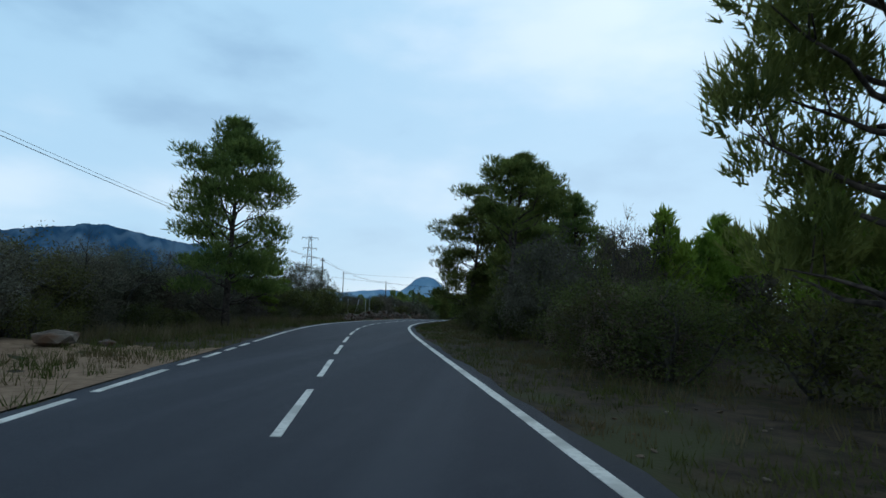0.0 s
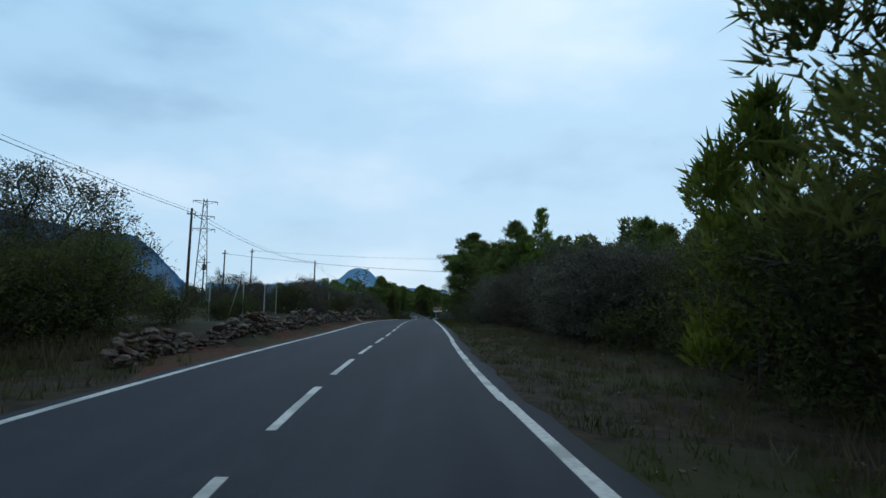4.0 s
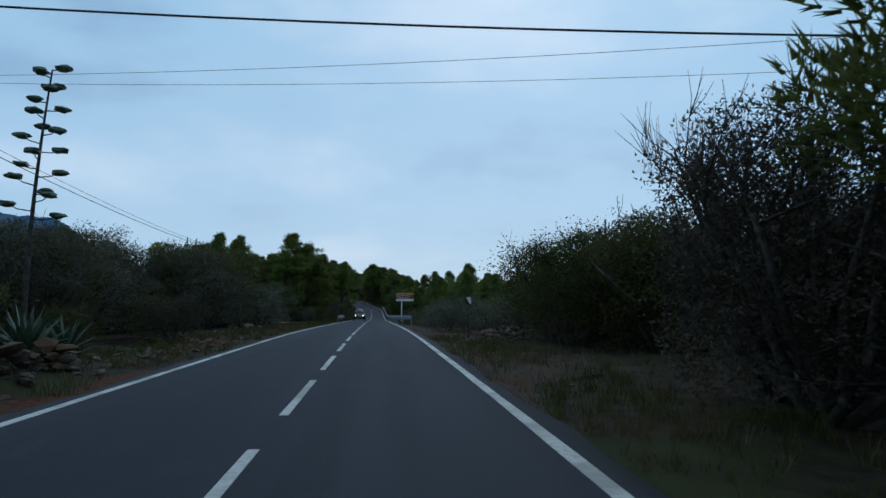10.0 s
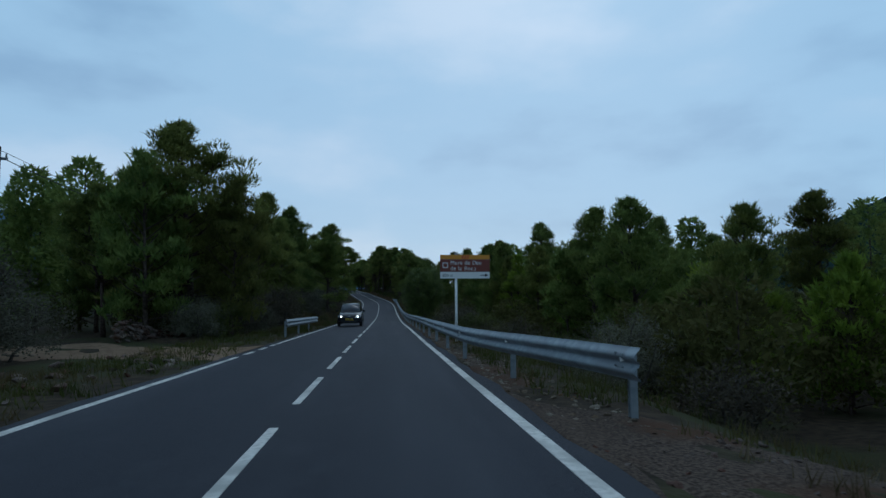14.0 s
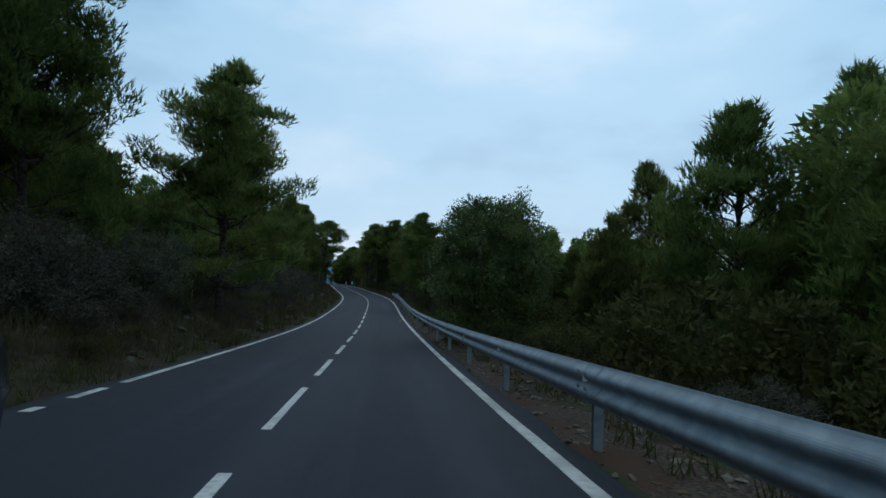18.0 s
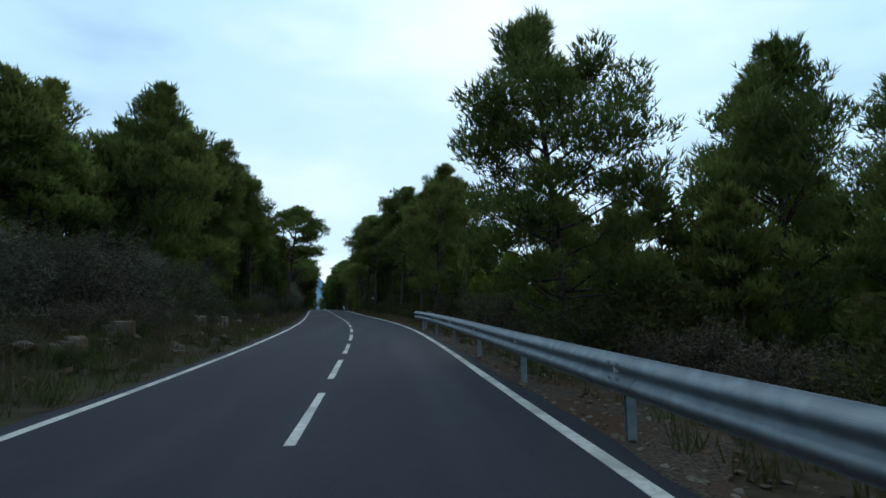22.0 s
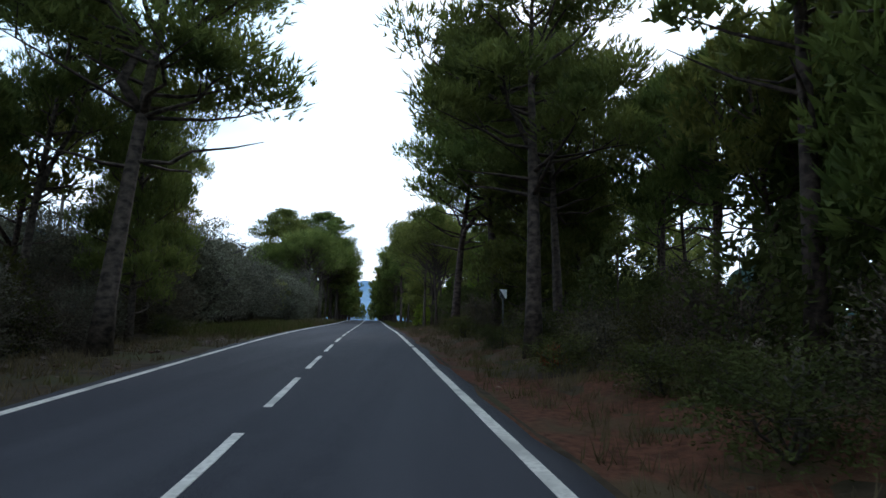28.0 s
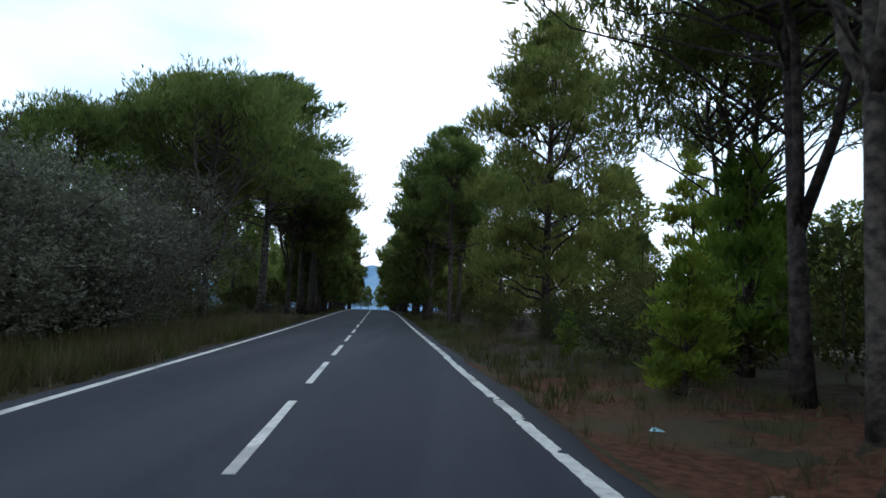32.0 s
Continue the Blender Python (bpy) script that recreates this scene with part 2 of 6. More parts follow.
BUSH = material("shrub_leaves", (0.042, 0.050, 0.016), (0.115, 0.120, 0.038), 1.5, 0.85, 0, spec=0.08, vary=0.35, trans=0.3)
BUSH_GREY = material("dry_shrub_leaves", (0.058, 0.049, 0.034), (0.145, 0.122, 0.086), 1.5, 0.9, 0, spec=0.06, vary=0.25, trans=0.15)
CAROB = material("carob_leaves", (0.045, 0.072, 0.020), (0.125, 0.165, 0.048), 1.6, 0.5, 0, spec=0.3, vary=0.25, trans=0.3)
YELLOW_LEAF = material("yellow_leaves", (0.20, 0.21, 0.02), (0.34, 0.32, 0.035), 1.5, 0.6, 0, spec=0.3, trans=0.35)
AGAVE = material("agave_leaves", (0.04, 0.07, 0.04), (0.12, 0.16, 0.10), 3, 0.5, 0.1, 20, spec=0.4)
GRASS = material("verge_grass", (0.040, 0.052, 0.013), (0.105, 0.110, 0.034), 1.1, 0.9, 0, spec=0.06, trans=0.25, c3=(0.115, 0.085, 0.042), s3=0.4)
DRY_GRASS = material("dry_grass", (0.075, 0.056, 0.030), (0.17, 0.132, 0.078), 1.2, 0.9, 0, spec=0.06, trans=0.2, c3=(0.09, 0.085, 0.03), s3=0.5)
STONE = material("field_stone", (0.070, 0.052, 0.040), (0.21, 0.170, 0.138), 6, 0.9, 0.7, 30, spec=0.15, vary=0.25, c3=(0.11, 0.060, 0.036), s3=1.5)
GALV = material("galvanised_steel", (0.21, 0.24, 0.265), (0.32, 0.355, 0.38), 6, 0.62, 0.08, 60, metal=0.45, c3=(0.24, 0.26, 0.28), s3=1.2)
POLE_WOOD = material("weathered_pole_wood", (0.035, 0.03, 0.026), (0.09, 0.075, 0.065), 7, 0.9, 0.6, 30, spec=0.15)
CONCRETE = material("concrete_post", (0.30, 0.29, 0.27), (0.42, 0.41, 0.39), 8, 0.9, 0.4, 40, spec=0.2)
CABLE = plain("cable_black", (0.012, 0.012, 0.014), 0.6)
STEEL = material("lattice_steel", (0.13, 0.14, 0.15), (0.22, 0.23, 0.25), 3, 0.6, 0.1, 30, metal=0.5)

# ---------------------------------------------------------------- road line
HEADING = np.array([11.78, 12.33, 12.47, 11.89, 9.49, 5.76, 2.36, 0.50, -0.25, 0.32, 0.60, 0.39, 0.16, -0.11, -0.37, 0.12, 0.24, 0.26, 0.20, 0.46, 0.60, 0.36, 0.43, 0.13, 0.02, 0.64, 0.14, -0.10, -0.01, 0.35, 0.61, 0.33, 0.78, 2.17, 4.38, 5.66, 6.43, 6.57, 6.42, 6.87, 6.64, 6.54, 6.52, 6.72, 6.65, 6.69, 6.76, 6.70, 6.66, 6.74, 6.92, 7.08, 7.21, 7.31, 7.40, 7.46, 7.52, 7.56, 7.60, 7.64, 7.68, 7.71])
GRADE = np.array([0.99, 0.97, 1.05, 1.03, 0.76, 0.47, 0.41, 0.22, 0.16, 0.34, 0.18, -0.35, -0.51, -0.57, -0.70, -0.78, -0.84, -1.23, -1.67, -1.80, -1.85, -1.88, -1.83, -1.80, -1.85, -1.96, -1.65, -1.36, -0.95, -0.24, 0.61, 1.42, 1.89, 1.91, 1.55, 1.33, 1.36, 1.34, 1.42, 1.79, 1.73, 1.24, 0.90, 0.79, 0.80, 0.77, 0.89, 1.04, 1.11, 1.07, 0.93, 0.74, 0.55, 0.38, 0.25, 0.14, 0.07, 0.02, -0.01, -0.03, -0.04, -0.06])
KNOTS = -8.0 + 8.0 * np.arange(len(HEADING))
STATION = np.arange(KNOTS[0], KNOTS[-1] + 0.01, 0.5)
LANE_R, LANE_L = 2.750, 2.834
DASH_PERIOD, DASH_START, DASH_LEN = 4.6538, -6.423, 3.079
S_FIRST, S_LAST = STATION[0], STATION[-1]


def line_tables():
    psi = np.radians(np.interp(STATION, KNOTS, HEADING))
    g = np.radians(np.interp(STATION, KNOTS, GRADE))
    d = np.stack([-np.sin(psi) * np.cos(g), np.cos(psi) * np.cos(g), np.sin(g)], 1) * 0.5
    p = np.concatenate([np.zeros((1, 3)), np.cumsum((d[1:] + d[:-1]) / 2, 0)])
    return p - p[int(np.argmin(abs(STATION)))], psi


CENTRE, PSI = line_tables()


def at(s, off=0.0, dz=0.0):
    """World place at a station along the road, an offset to its right, and a height over the road."""
    s, off = np.asarray(s, float), np.asarray(off, float)
    ps = np.interp(s, STATION, PSI)
    return np.stack([np.interp(s, STATION, CENTRE[:, 0]) + off * np.cos(ps),
                     np.interp(s, STATION, CENTRE[:, 1]) + off * np.sin(ps),
                     np.interp(s, STATION, CENTRE[:, 2]) + dz + 0 * off], -1)


def heading(s):
    return float(np.interp(s, STATION, PSI))


def smooth(a, b, x):
    u = np.clip((np.asarray(x, float) - a) / (b - a), 0, 1)
    return u * u * (3 - 2 * u)


def window(a, b, x, soft=6.0):
    return smooth(a - soft, a + soft, x) * (1 - smooth(b - soft, b + soft, x))


def wave(x, y, k=1.0):
    return (np.sin(x * 0.61 * k + 1.3) * np.cos(y * 0.53 * k - 0.7) + 0.5 * np.sin(x * 1.37 * k - y * 1.11 * k + 2.1)
            + 0.3 * np.cos(x * 2.63 * k + y * 2.17 * k))


def relief(s, off):
    """Height of the ground over the road's level, by station and offset."""
    s, off = np.asarray(s, float), np.asarray(off, float)
    r = off - (LANE_R + 0.30)
    l = -off - (LANE_L + 0.30)
    side = np.where(off > 0, r, l)
    x = np.clip(side, 0, None)
    bump = 0.05 * wave(s * 1.9, off * 2.3) * smooth(0.3, 2.0, x) + 0.12 * wave(s * 0.5, off * 0.6) * smooth(1.5, 6.0, x) + 0.5 * wave(s * 0.07, off * 0.11) * smooth(8, 25, x)
    z = -0.06 - 0.05 * smooth(0, 0.5, x) + bump
    # right side falls away behind the rail; left bank rises there
    z = z + np.where(off > 0, -1.3 * smooth(1.3, 6.0, x) * window(150, 262, s, 10), 0)
    z = z + np.where(off < 0, 0.9 * smooth(1.0, 3.6, x) * window(196, 262, s, 12), 0)
    z = z + np.where(off < 0, 0.62 * smooth(1.1, 2.2, x) * window(52, 114, s, 6), 0)
    z = z + np.where(off > 0, 0.35 * smooth(1.0, 3.0, x) * window(275, 345, s, 10), 0)
    under = np.where(side < 0, -0.06, 0)
    return np.where(side < 0, -0.10, z) + under * 0


def on_ground(s, off):
    p = at(s, off)
    p[..., 2] += relief(s, off)
    return p


# ---------------------------------------------------------------- mesh helpers


def mesh_of(name, verts, faces, mat=None, smooth_shade=False):
    me = bpy.data.meshes.new(name)
    me.from_pydata(np.asarray(verts, float).tolist(), [], [tuple(f) for f in np.asarray(faces).tolist()] if not isinstance(faces, list) else faces)
    if mat is not None:
        me.materials.append(mat)
    if smooth_shade:
        me.polygons.foreach_set("use_smooth", [True] * len(me.polygons))
    me.update()
    return me


def part(name, me, parent=None, label="", m=None):
    ob = new(name, me)
    if parent is not None:
        ob.parent = parent
    if m is not None:
        ob.matrix_basis = m
    return tagged(ob, label)


def grid_faces(nr, nc, flip=False):
    i = (np.arange(nr - 1)[:, None] * nc + np.arange(nc - 1)[None]).ravel()
    f = np.stack([i, i + 1, i + nc + 1, i + nc], 1)
    return f[:, ::-1] if flip else f


def strip(stations, offs, heights):
    """A sheet over stations and offsets; heights is a function of both."""
    S, O = np.meshgrid(stations, offs, indexing="ij")
    p = at(S, O)
    p[..., 2] += heights(S, O)
    return p.reshape(-1, 3), grid_faces(len(stations), len(offs), True)


def tube(pts, radii, sides=6, cap=True):
    """Verts and faces of a tapered tube along points."""
    pts = np.asarray(pts, float)
    radii = np.broadcast_to(np.asarray(radii, float), (len(pts),))
    t = np.gradient(pts, axis=0)
    t /= np.linalg.norm(t, axis=1, keepdims=True) + 1e-9
    ref = np.where(abs(t[:, 2:3]) > 0.9, np.array([[1.0, 0, 0]]), np.array([[0, 0, 1.0]]))
    u = np.cross(t, ref)
    u /= np.linalg.norm(u, axis=1, keepdims=True) + 1e-9
    w = np.cross(t, u)
    a = np.arange(sides) * 2 * np.pi / sides
    ring = pts[:, None] + radii[:, None, None] * (np.cos(a)[None, :, None] * u[:, None] + np.sin(a)[None, :, None] * w[:, None])
    v = ring.reshape(-1, 3)
    f = []
    for i in range(len(pts) - 1):
        for k in range(sides):
            k2 = (k + 1) % sides
            f.append((i * sides + k, i * sides + k2, (i + 1) * sides + k2, (i + 1) * sides + k))
    if cap:
        f.append(tuple(range(sides - 1, -1, -1)))
        f.append(tuple((len(pts) - 1) * sides + k for k in range(sides)))
    return v, f


class Bag:
    """Collects verts and faces into one mesh."""

    def __init__(self):
        self.v, self.f, self.n = [], [], 0

    def add(self, v, f):
        v = np.asarray(v, float)
        self.v.append(v)
        self.f += [tuple(int(i) + self.n for i in q) for q in f]
        self.n += len(v)

    def box(self, lo, hi):
        (a, b, c), (d, e, g) = lo, hi
        v = [(a, b, c), (d, b, c), (d, e, c), (a, e, c), (a, b, g), (d, b, g), (d, e, g), (a, e, g)]
        self.add(v, [(3, 2, 1, 0), (4, 5, 6, 7), (0, 1, 5, 4), (1, 2, 6, 5), (2, 3, 7, 6), (3, 0, 4, 7)])

    def mesh(self, name, mat, smooth_shade=False):
        return mesh_of(name, np.concatenate(self.v), self.f, mat, smooth_shade)


def place(s, off, turn=0.0, scale=1.0, dz=0.0, ground=True):
    """Pose of a thing standing at a station and offset; turn in degrees from the road's heading."""
    p = on_ground(s, off) if ground else at(s, off)
    sc = scale if isinstance(scale, (tuple, list)) else (scale, scale, scale)
    return Matrix.Translation((p[0], p[1], p[2] + dz)) @ Matrix.Rotation(heading(s) + radians(turn), 4, "Z") @ Matrix.Diagonal((*sc, 1))

# ---------------------------------------------------------------- ground


def build_ground():
    st = np.arange(S_FIRST, S_LAST + 0.1, 1.0)
    near = [0.0, 1.5, 2.6, 3.0, 3.2, 3.5, 3.9, 4.4, 5.0, 5.7, 6.5, 7.5, 8.7, 10, 12, 14.5, 18, 23, 30, 40]
    offs = np.array([-a for a in near[:0:-1]] + near)
    v, f = strip(st, offs, relief)
    nr, nc = len(st), len(offs)
    faces = f.tolist()
    idx = np.arange(nr * nc).reshape(nr, nc)
    loop = np.concatenate([idx[:, -1], idx[-1, -2::-1], idx[-2::-1, 0], idx[0, 1:-1]])
    mid = at(150.0)
    verts = [v]
    prev = loop
    base = len(v)
    edge = v[loop]
    for k, (grow, drop) in enumerate(((1.25, 0.0), (2.2, -1.0), (6.0, -4.0), (22.0, -12.0))):
        d = edge - mid
        ang = np.linalg.norm(d[:, :2], axis=1, keepdims=True)
        ring = mid + d * ((ang * 1.0 + 60 * (grow - 1) * (1 + grow)) / ang)
        ring[:, 2] = edge[:, 2] * (0.8 / grow) + drop
        cur = base + np.arange(len(loop))
        nxt = np.roll(np.arange(len(loop)), -1)
        faces += np.stack([prev, cur, cur[nxt], prev[nxt]], 1).tolist()
        verts.append(ring)
        base += len(loop)
        prev = cur
    me = mesh_of("ground", np.concatenate(verts), [tuple(q) for q in faces], GROUND, True)
    ob = tagged(new("ground", me), "dry brown earth with litter and sparse grass", "ground", kind="structure")
    return ob


build_ground()


def build_road():
    st = np.arange(S_FIRST + 2, S_LAST - 4, 1.0)
    wob = lambda s, k: 0.05 * np.sin(s * 0.9 + k) + 0.04 * np.sin(s * 2.3 + 2 * k)
    S = st[:, None] + 0 * np.arange(9)[None]
    O = np.stack([-(LANE_L + 0.32) + wob(st, 1), -(LANE_L + 0.30) + wob(st, 1), -LANE_L + 0 * st, -1.4 + 0 * st, 0 * st, 1.4 + 0 * st, LANE_R + 0 * st,
                  LANE_R + 0.30 + wob(st, 4), LANE_R + 0.32 + wob(st, 4)], 1)
    p = at(S, O)
    p[..., 2] += np.array([-0.14, -0.005, 0, 0, 0, 0, 0, -0.005, -0.14])[None]
    me = mesh_of("road", p.reshape(-1, 3), grid_faces(len(st), 9, True), ASPHALT, True)
    return tagged(new("road", me), "dark grey asphalt two-lane country road", "road", kind="structure")


road = build_road()


def stripe(s0, s1, off, width, seed=0, worn=0.0, lift=0.006):
    """A painted stripe as a thin slab, its edges slightly uneven."""
    rng = np.random.default_rng(seed)
    step = 0.06 if worn else 1.0
    st = np.unique(np.concatenate([np.arange(s0, s1, step), [s1]]))
    h = width / 2
    n = len(st)
    soft = lambda k: np.convolve(rng.normal(0, 1, n + 40), np.ones(k) / k, "same")[20:20 + n]
    chip = lambda: np.where(soft(5) > 0.62, rng.uniform(0.02, 0.10, n), 0.0) * worn
    a = rng.normal(0, 0.003, n) + soft(15) * 0.035 * worn + chip()
    b = rng.normal(0, 0.003, n) + soft(15) * 0.035 * worn - chip()
    left, right = off - h + a, off + h + b
    pts = []
    for o, z in ((left, -0.004), (left + 0.003, lift), (right - 0.003, lift), (right, -0.004)):
        p = at(st, o)
        p[:, 2] += z
        pts.append(p)
    p = np.stack(pts, 1)
    f = grid_faces(len(st), 4, True).tolist()
    m = len(st) - 1
    f += [[0, 1, 2, 3], [4 * m + 3, 4 * m + 2, 4 * m + 1, 4 * m]]
    return mesh_of("stripe", p.reshape(-1, 3), [tuple(q) for q in f], PAINT)


def build_markings():
    k = 0
    s = DASH_START - DASH_PERIOD * 4
    while s < S_LAST - 60:
        if s > S_FIRST + 4:
            part("centre_dash", stripe(s, s + DASH_LEN, 0.0, 0.11, k), road)
        k += 1
        s += DASH_PERIOD
    for a, b, worn in RIGHT_LINE:
        part("edge_line", stripe(a, b, LANE_R - 0.02 - 0.07 * worn, 0.15, k, worn), road)
        k += 1
    for a, b in LEFT_LINE:
        part("edge_line", stripe(a, b, -LANE_L, 0.13, k), road)
        k += 1


RIGHT_LINE = [(S_FIRST + 3, 42.0, 0.0), (42.0, 56.0, 0.5), (56.0, 312.4, 0.0), (313.0, 330.0, 0.25), (330.0, 334.3, 0.8), (335.3, 341.0, 0.9), (341.4, 352.0, 0.8), (352.0, S_LAST - 6, 0.2)]
LEFT_LINE = [(S_FIRST + 3, 0.3), (0.9, 3.6), (4.4, 5.5), (6.1, 7.4), (8.0, 9.0), (9.6, 10.8), (11.6, 83.8), (84.4, 85.3), (86.0, 87.0), (87.8, 88.4), (88.6, 89.3), (89.7, 90.4), (91.1, 164.7),
             (165.6, 166.7), (167.6, 168.6), (169.4, 170.2), (170.7, 197.0), (197.8, 198.6), (199.2, 199.5), (200.2, 201.1), (201.7, S_LAST - 6)]
build_markings()

# ---------------------------------------------------------------- trees


def blades(rng, centre, direction, length, width, droop=0.0):
    """One thin triangle per row: the tip follows direction."""
    n = len(centre)
    d = direction / (np.linalg.norm(direction, axis=1, keepdims=True) + 1e-9)
    side = np.cross(d, rng.normal(size=(n, 3)))
    side /= np.linalg.norm(side, axis=1, keepdims=True) + 1e-9
    w = width[:, None] * side
    tip = centre + d * length[:, None]
    tip[:, 2] -= droop * length
    v = np.stack([centre - w, centre + w, tip], 1).reshape(-1, 3)
    f = np.arange(3 * n).reshape(n, 3)
    return v, f


def leaf_quads(rng, centre, direction, length, width):
    n = len(centre)
    d = direction / (np.linalg.norm(direction, axis=1, keepdims=True) + 1e-9)
    side = np.cross(d, rng.normal(size=(n, 3)))
    side /= np.linalg.norm(side, axis=1, keepdims=True) + 1e-9
    w = width[:, None] * side
    mid = centre + d * (0.5 * length)[:, None]
    v = np.stack([centre - 0.75 * w, centre + 0.75 * w, mid + 0.5 * d * length[:, None] + 0.2 * w], 1).reshape(-1, 3)
    return v, np.arange(3 * n).reshape(n, 3)


def limb_line(start, az, up, length, rng, bend=0.25, n=5):
    t = np.linspace(0, 1, n)[:, None]
    d = np.array([np.cos(az) * np.cos(up), np.sin(az) * np.cos(up), np.sin(up)])
    p = start + d * length * t
    p[:, 2] += bend * length * (t[:, 0] ** 2)
    p[1:] += rng.normal(0, 0.035 * length, (n - 1, 3))
    return p


def make_pine(name, seed, H, base, R, limbs, tufts, lean=0.3, top=0.35, fork=0, mat=None, tl=0.30, umbrella=False, bare=0, lite=False):
    """An Aleppo pine: tapered trunk, rising limbs, crown of needle tufts. base: share of the height that is bare trunk."""
    rng = np.random.default_rng(seed)
    mat = mat or PINE
    root = tagged(new(name), "green Aleppo pine with dark trunk", "pine tree")
    wood = Bag()
    n = 9
    t = np.linspace(0, 1, n)
    lx, ly = rng.normal(0, lean, 2)
    tr = np.stack([lx * t ** 1.5 * H * 0.12 + 0.05 * np.sin(5 * t + seed) * t * H * 0.12, ly * t ** 1.5 * H * 0.12 + 0.04 * np.cos(4 * t) * t * H * 0.1, t * H * 0.95 - 0.15], 1)
    r0 = 0.0105 * H + 0.03
    wood.add(*tube(tr, r0 * (1 - 0.88 * t) * (1 + 0.25 * np.exp(-t * 25)), 9))
    stems = [tr]
    for k in range(fork):
        az = rng.uniform(0, 6.28)
        i = int(n * rng.uniform(0.3, 0.5))
        q = limb_line(tr[i], az, radians(rng.uniform(70, 79)), H * (0.9 - t[i]) * 0.9, rng, 0.1, 6)
        wood.add(*tube(q, np.linspace(r0 * 0.6, r0 * 0.12, 6), 7))
        stems.append(q)
    lobes = []
    for k in range(limbs):
        st = stems[rng.integers(len(stems))] if k % 2 else tr
        u = base + (1 - base) * (k + 0.5) / limbs
        u = float(np.clip(u + rng.normal(0, 0.02), 0.05, 0.97))
        i = u * (len(st) - 1)
        p0 = np.array([np.interp(i, np.arange(len(st)), st[:, c]) for c in range(3)])
        v = (u - base) / (1 - base)
        az = k * 2.399 + rng.normal(0, 0.4)
        if umbrella:
            # limbs end under one rounded dome
            prof = 1.0
            rr = np.sqrt((k + 0.5) / limbs) * rng.uniform(0.85, 1.08)
            end = np.array([tr[-1, 0] + np.cos(az) * rr * R, tr[-1, 1] + np.sin(az) * rr * R, H * (0.60 + 0.30 * np.sqrt(max(0.0, 1 - min(rr, 1) ** 2)) - 0.10 * rng.uniform() * rr)])
            p0 = np.array([np.interp(float(np.interp(end[2] - 0.3 * rr * R - 0.12 * H, st[:, 2], np.arange(len(st)))), np.arange(len(st)), st[:, c]) for c in range(3)])
            w5 = np.linspace(0, 1, 5)[:, None]
            q = p0 + (end - p0) * w5
            q[1:-1] += rng.normal(0, 0.12, (3, 3))
            ln = float(np.linalg.norm(end - p0)) + 1.0
        else:
            prof = (0.66 + 0.64 * v) if v < 0.38 else (0.886 * (1 - ((v - 0.38) / 0.62) ** 1.25) + top * 0.18)
            up = radians(8 + 60 * v + rng.normal(0, 8))
            ln = R * prof * rng.uniform(0.64, 0.98) * (1.0 if st is tr else 0.6)
            q = limb_line(p0, az, up, ln, rng, 0.16)
        wood.add(*tube(q[::2] if lite else q, np.linspace(r0 * 0.30 * (1 - 0.6 * v) + 0.012, 0.008, 3 if lite else 5), 3 if lite else 5, False))
        if k < bare:
            continue
        # side twigs end in rounded pads of foliage
        for b in range(3 if lite else 5):
            j = 1.0 if b == 0 else rng.uniform(0.62 if umbrella else 0.42, 0.98)
            pb = np.array([np.interp(j * 4, np.arange(5), q[:, c]) for c in range(3)])
            l2 = 0.0 if b == 0 else (rng.uniform(0.35, 0.8) if umbrella else ln * rng.uniform(0.14, 0.30) + 0.1)
            qb = limb_line(pb, az + rng.choice([-1, 1]) * rng.uniform(0.4, 1.5), radians(rng.uniform(15, 70)), max(l2, 0.05), rng, 0.25, 4)
            if b % 2 == 1 and not lite:
                wood.add(*tube(qb[::3], [0.016, 0.006], 3, False))
            lobes.append((*qb[-1], rng.uniform(0.75, 1.25) * (0.065 + 0.095 * prof) * (R + 0.6)))
    part("trunk", wood.mesh("pine_trunk", BARK, True), root)
    lobes = np.array(lobes)
    each = 3 if lite else 4
    weight = lobes[:, 3] ** 2
    pick = rng.choice(len(lobes), int(tufts / each), p=weight / weight.sum())
    n = len(pick)
    way = rng.normal(0, 1, (n, 3))
    way[:, 2] = way[:, 2] * 0.8 + 0.35
    way /= np.linalg.norm(way, axis=1, keepdims=True)
    pos = lobes[pick, :3] + way * (lobes[pick, 3] * rng.uniform(0.15, 1.0, n) ** 0.6)[:, None] * np.array([1.0, 1.0, 0.72])
    # each shoot: a narrow upright brush of needles
    axis = way * 0.55 + np.array([0, 0, 0.95]) + rng.normal(0, 0.28, (n, 3))
    axis /= np.linalg.norm(axis, axis=1, keepdims=True)
    ls = tl * rng.uniform(0.8, 1.7, n)
    pos, axis, ls = np.repeat(pos, each, 0), np.repeat(axis, each, 0), np.repeat(ls, each)
    m = len(pos)
    c = pos + axis * (ls * rng.uniform(0, 0.6, m))[:, None]
    v, f = blades(rng, c, axis + rng.normal(0, 0.30, (m, 3)), ls * rng.uniform(0.6, 1.0, m), rng.uniform(0.7, 1.2, m) * tl * (0.18 if lite else 0.10), 0.0)
    part("crown", mesh_of("pine_crown", v, f, mat), root)
    return root


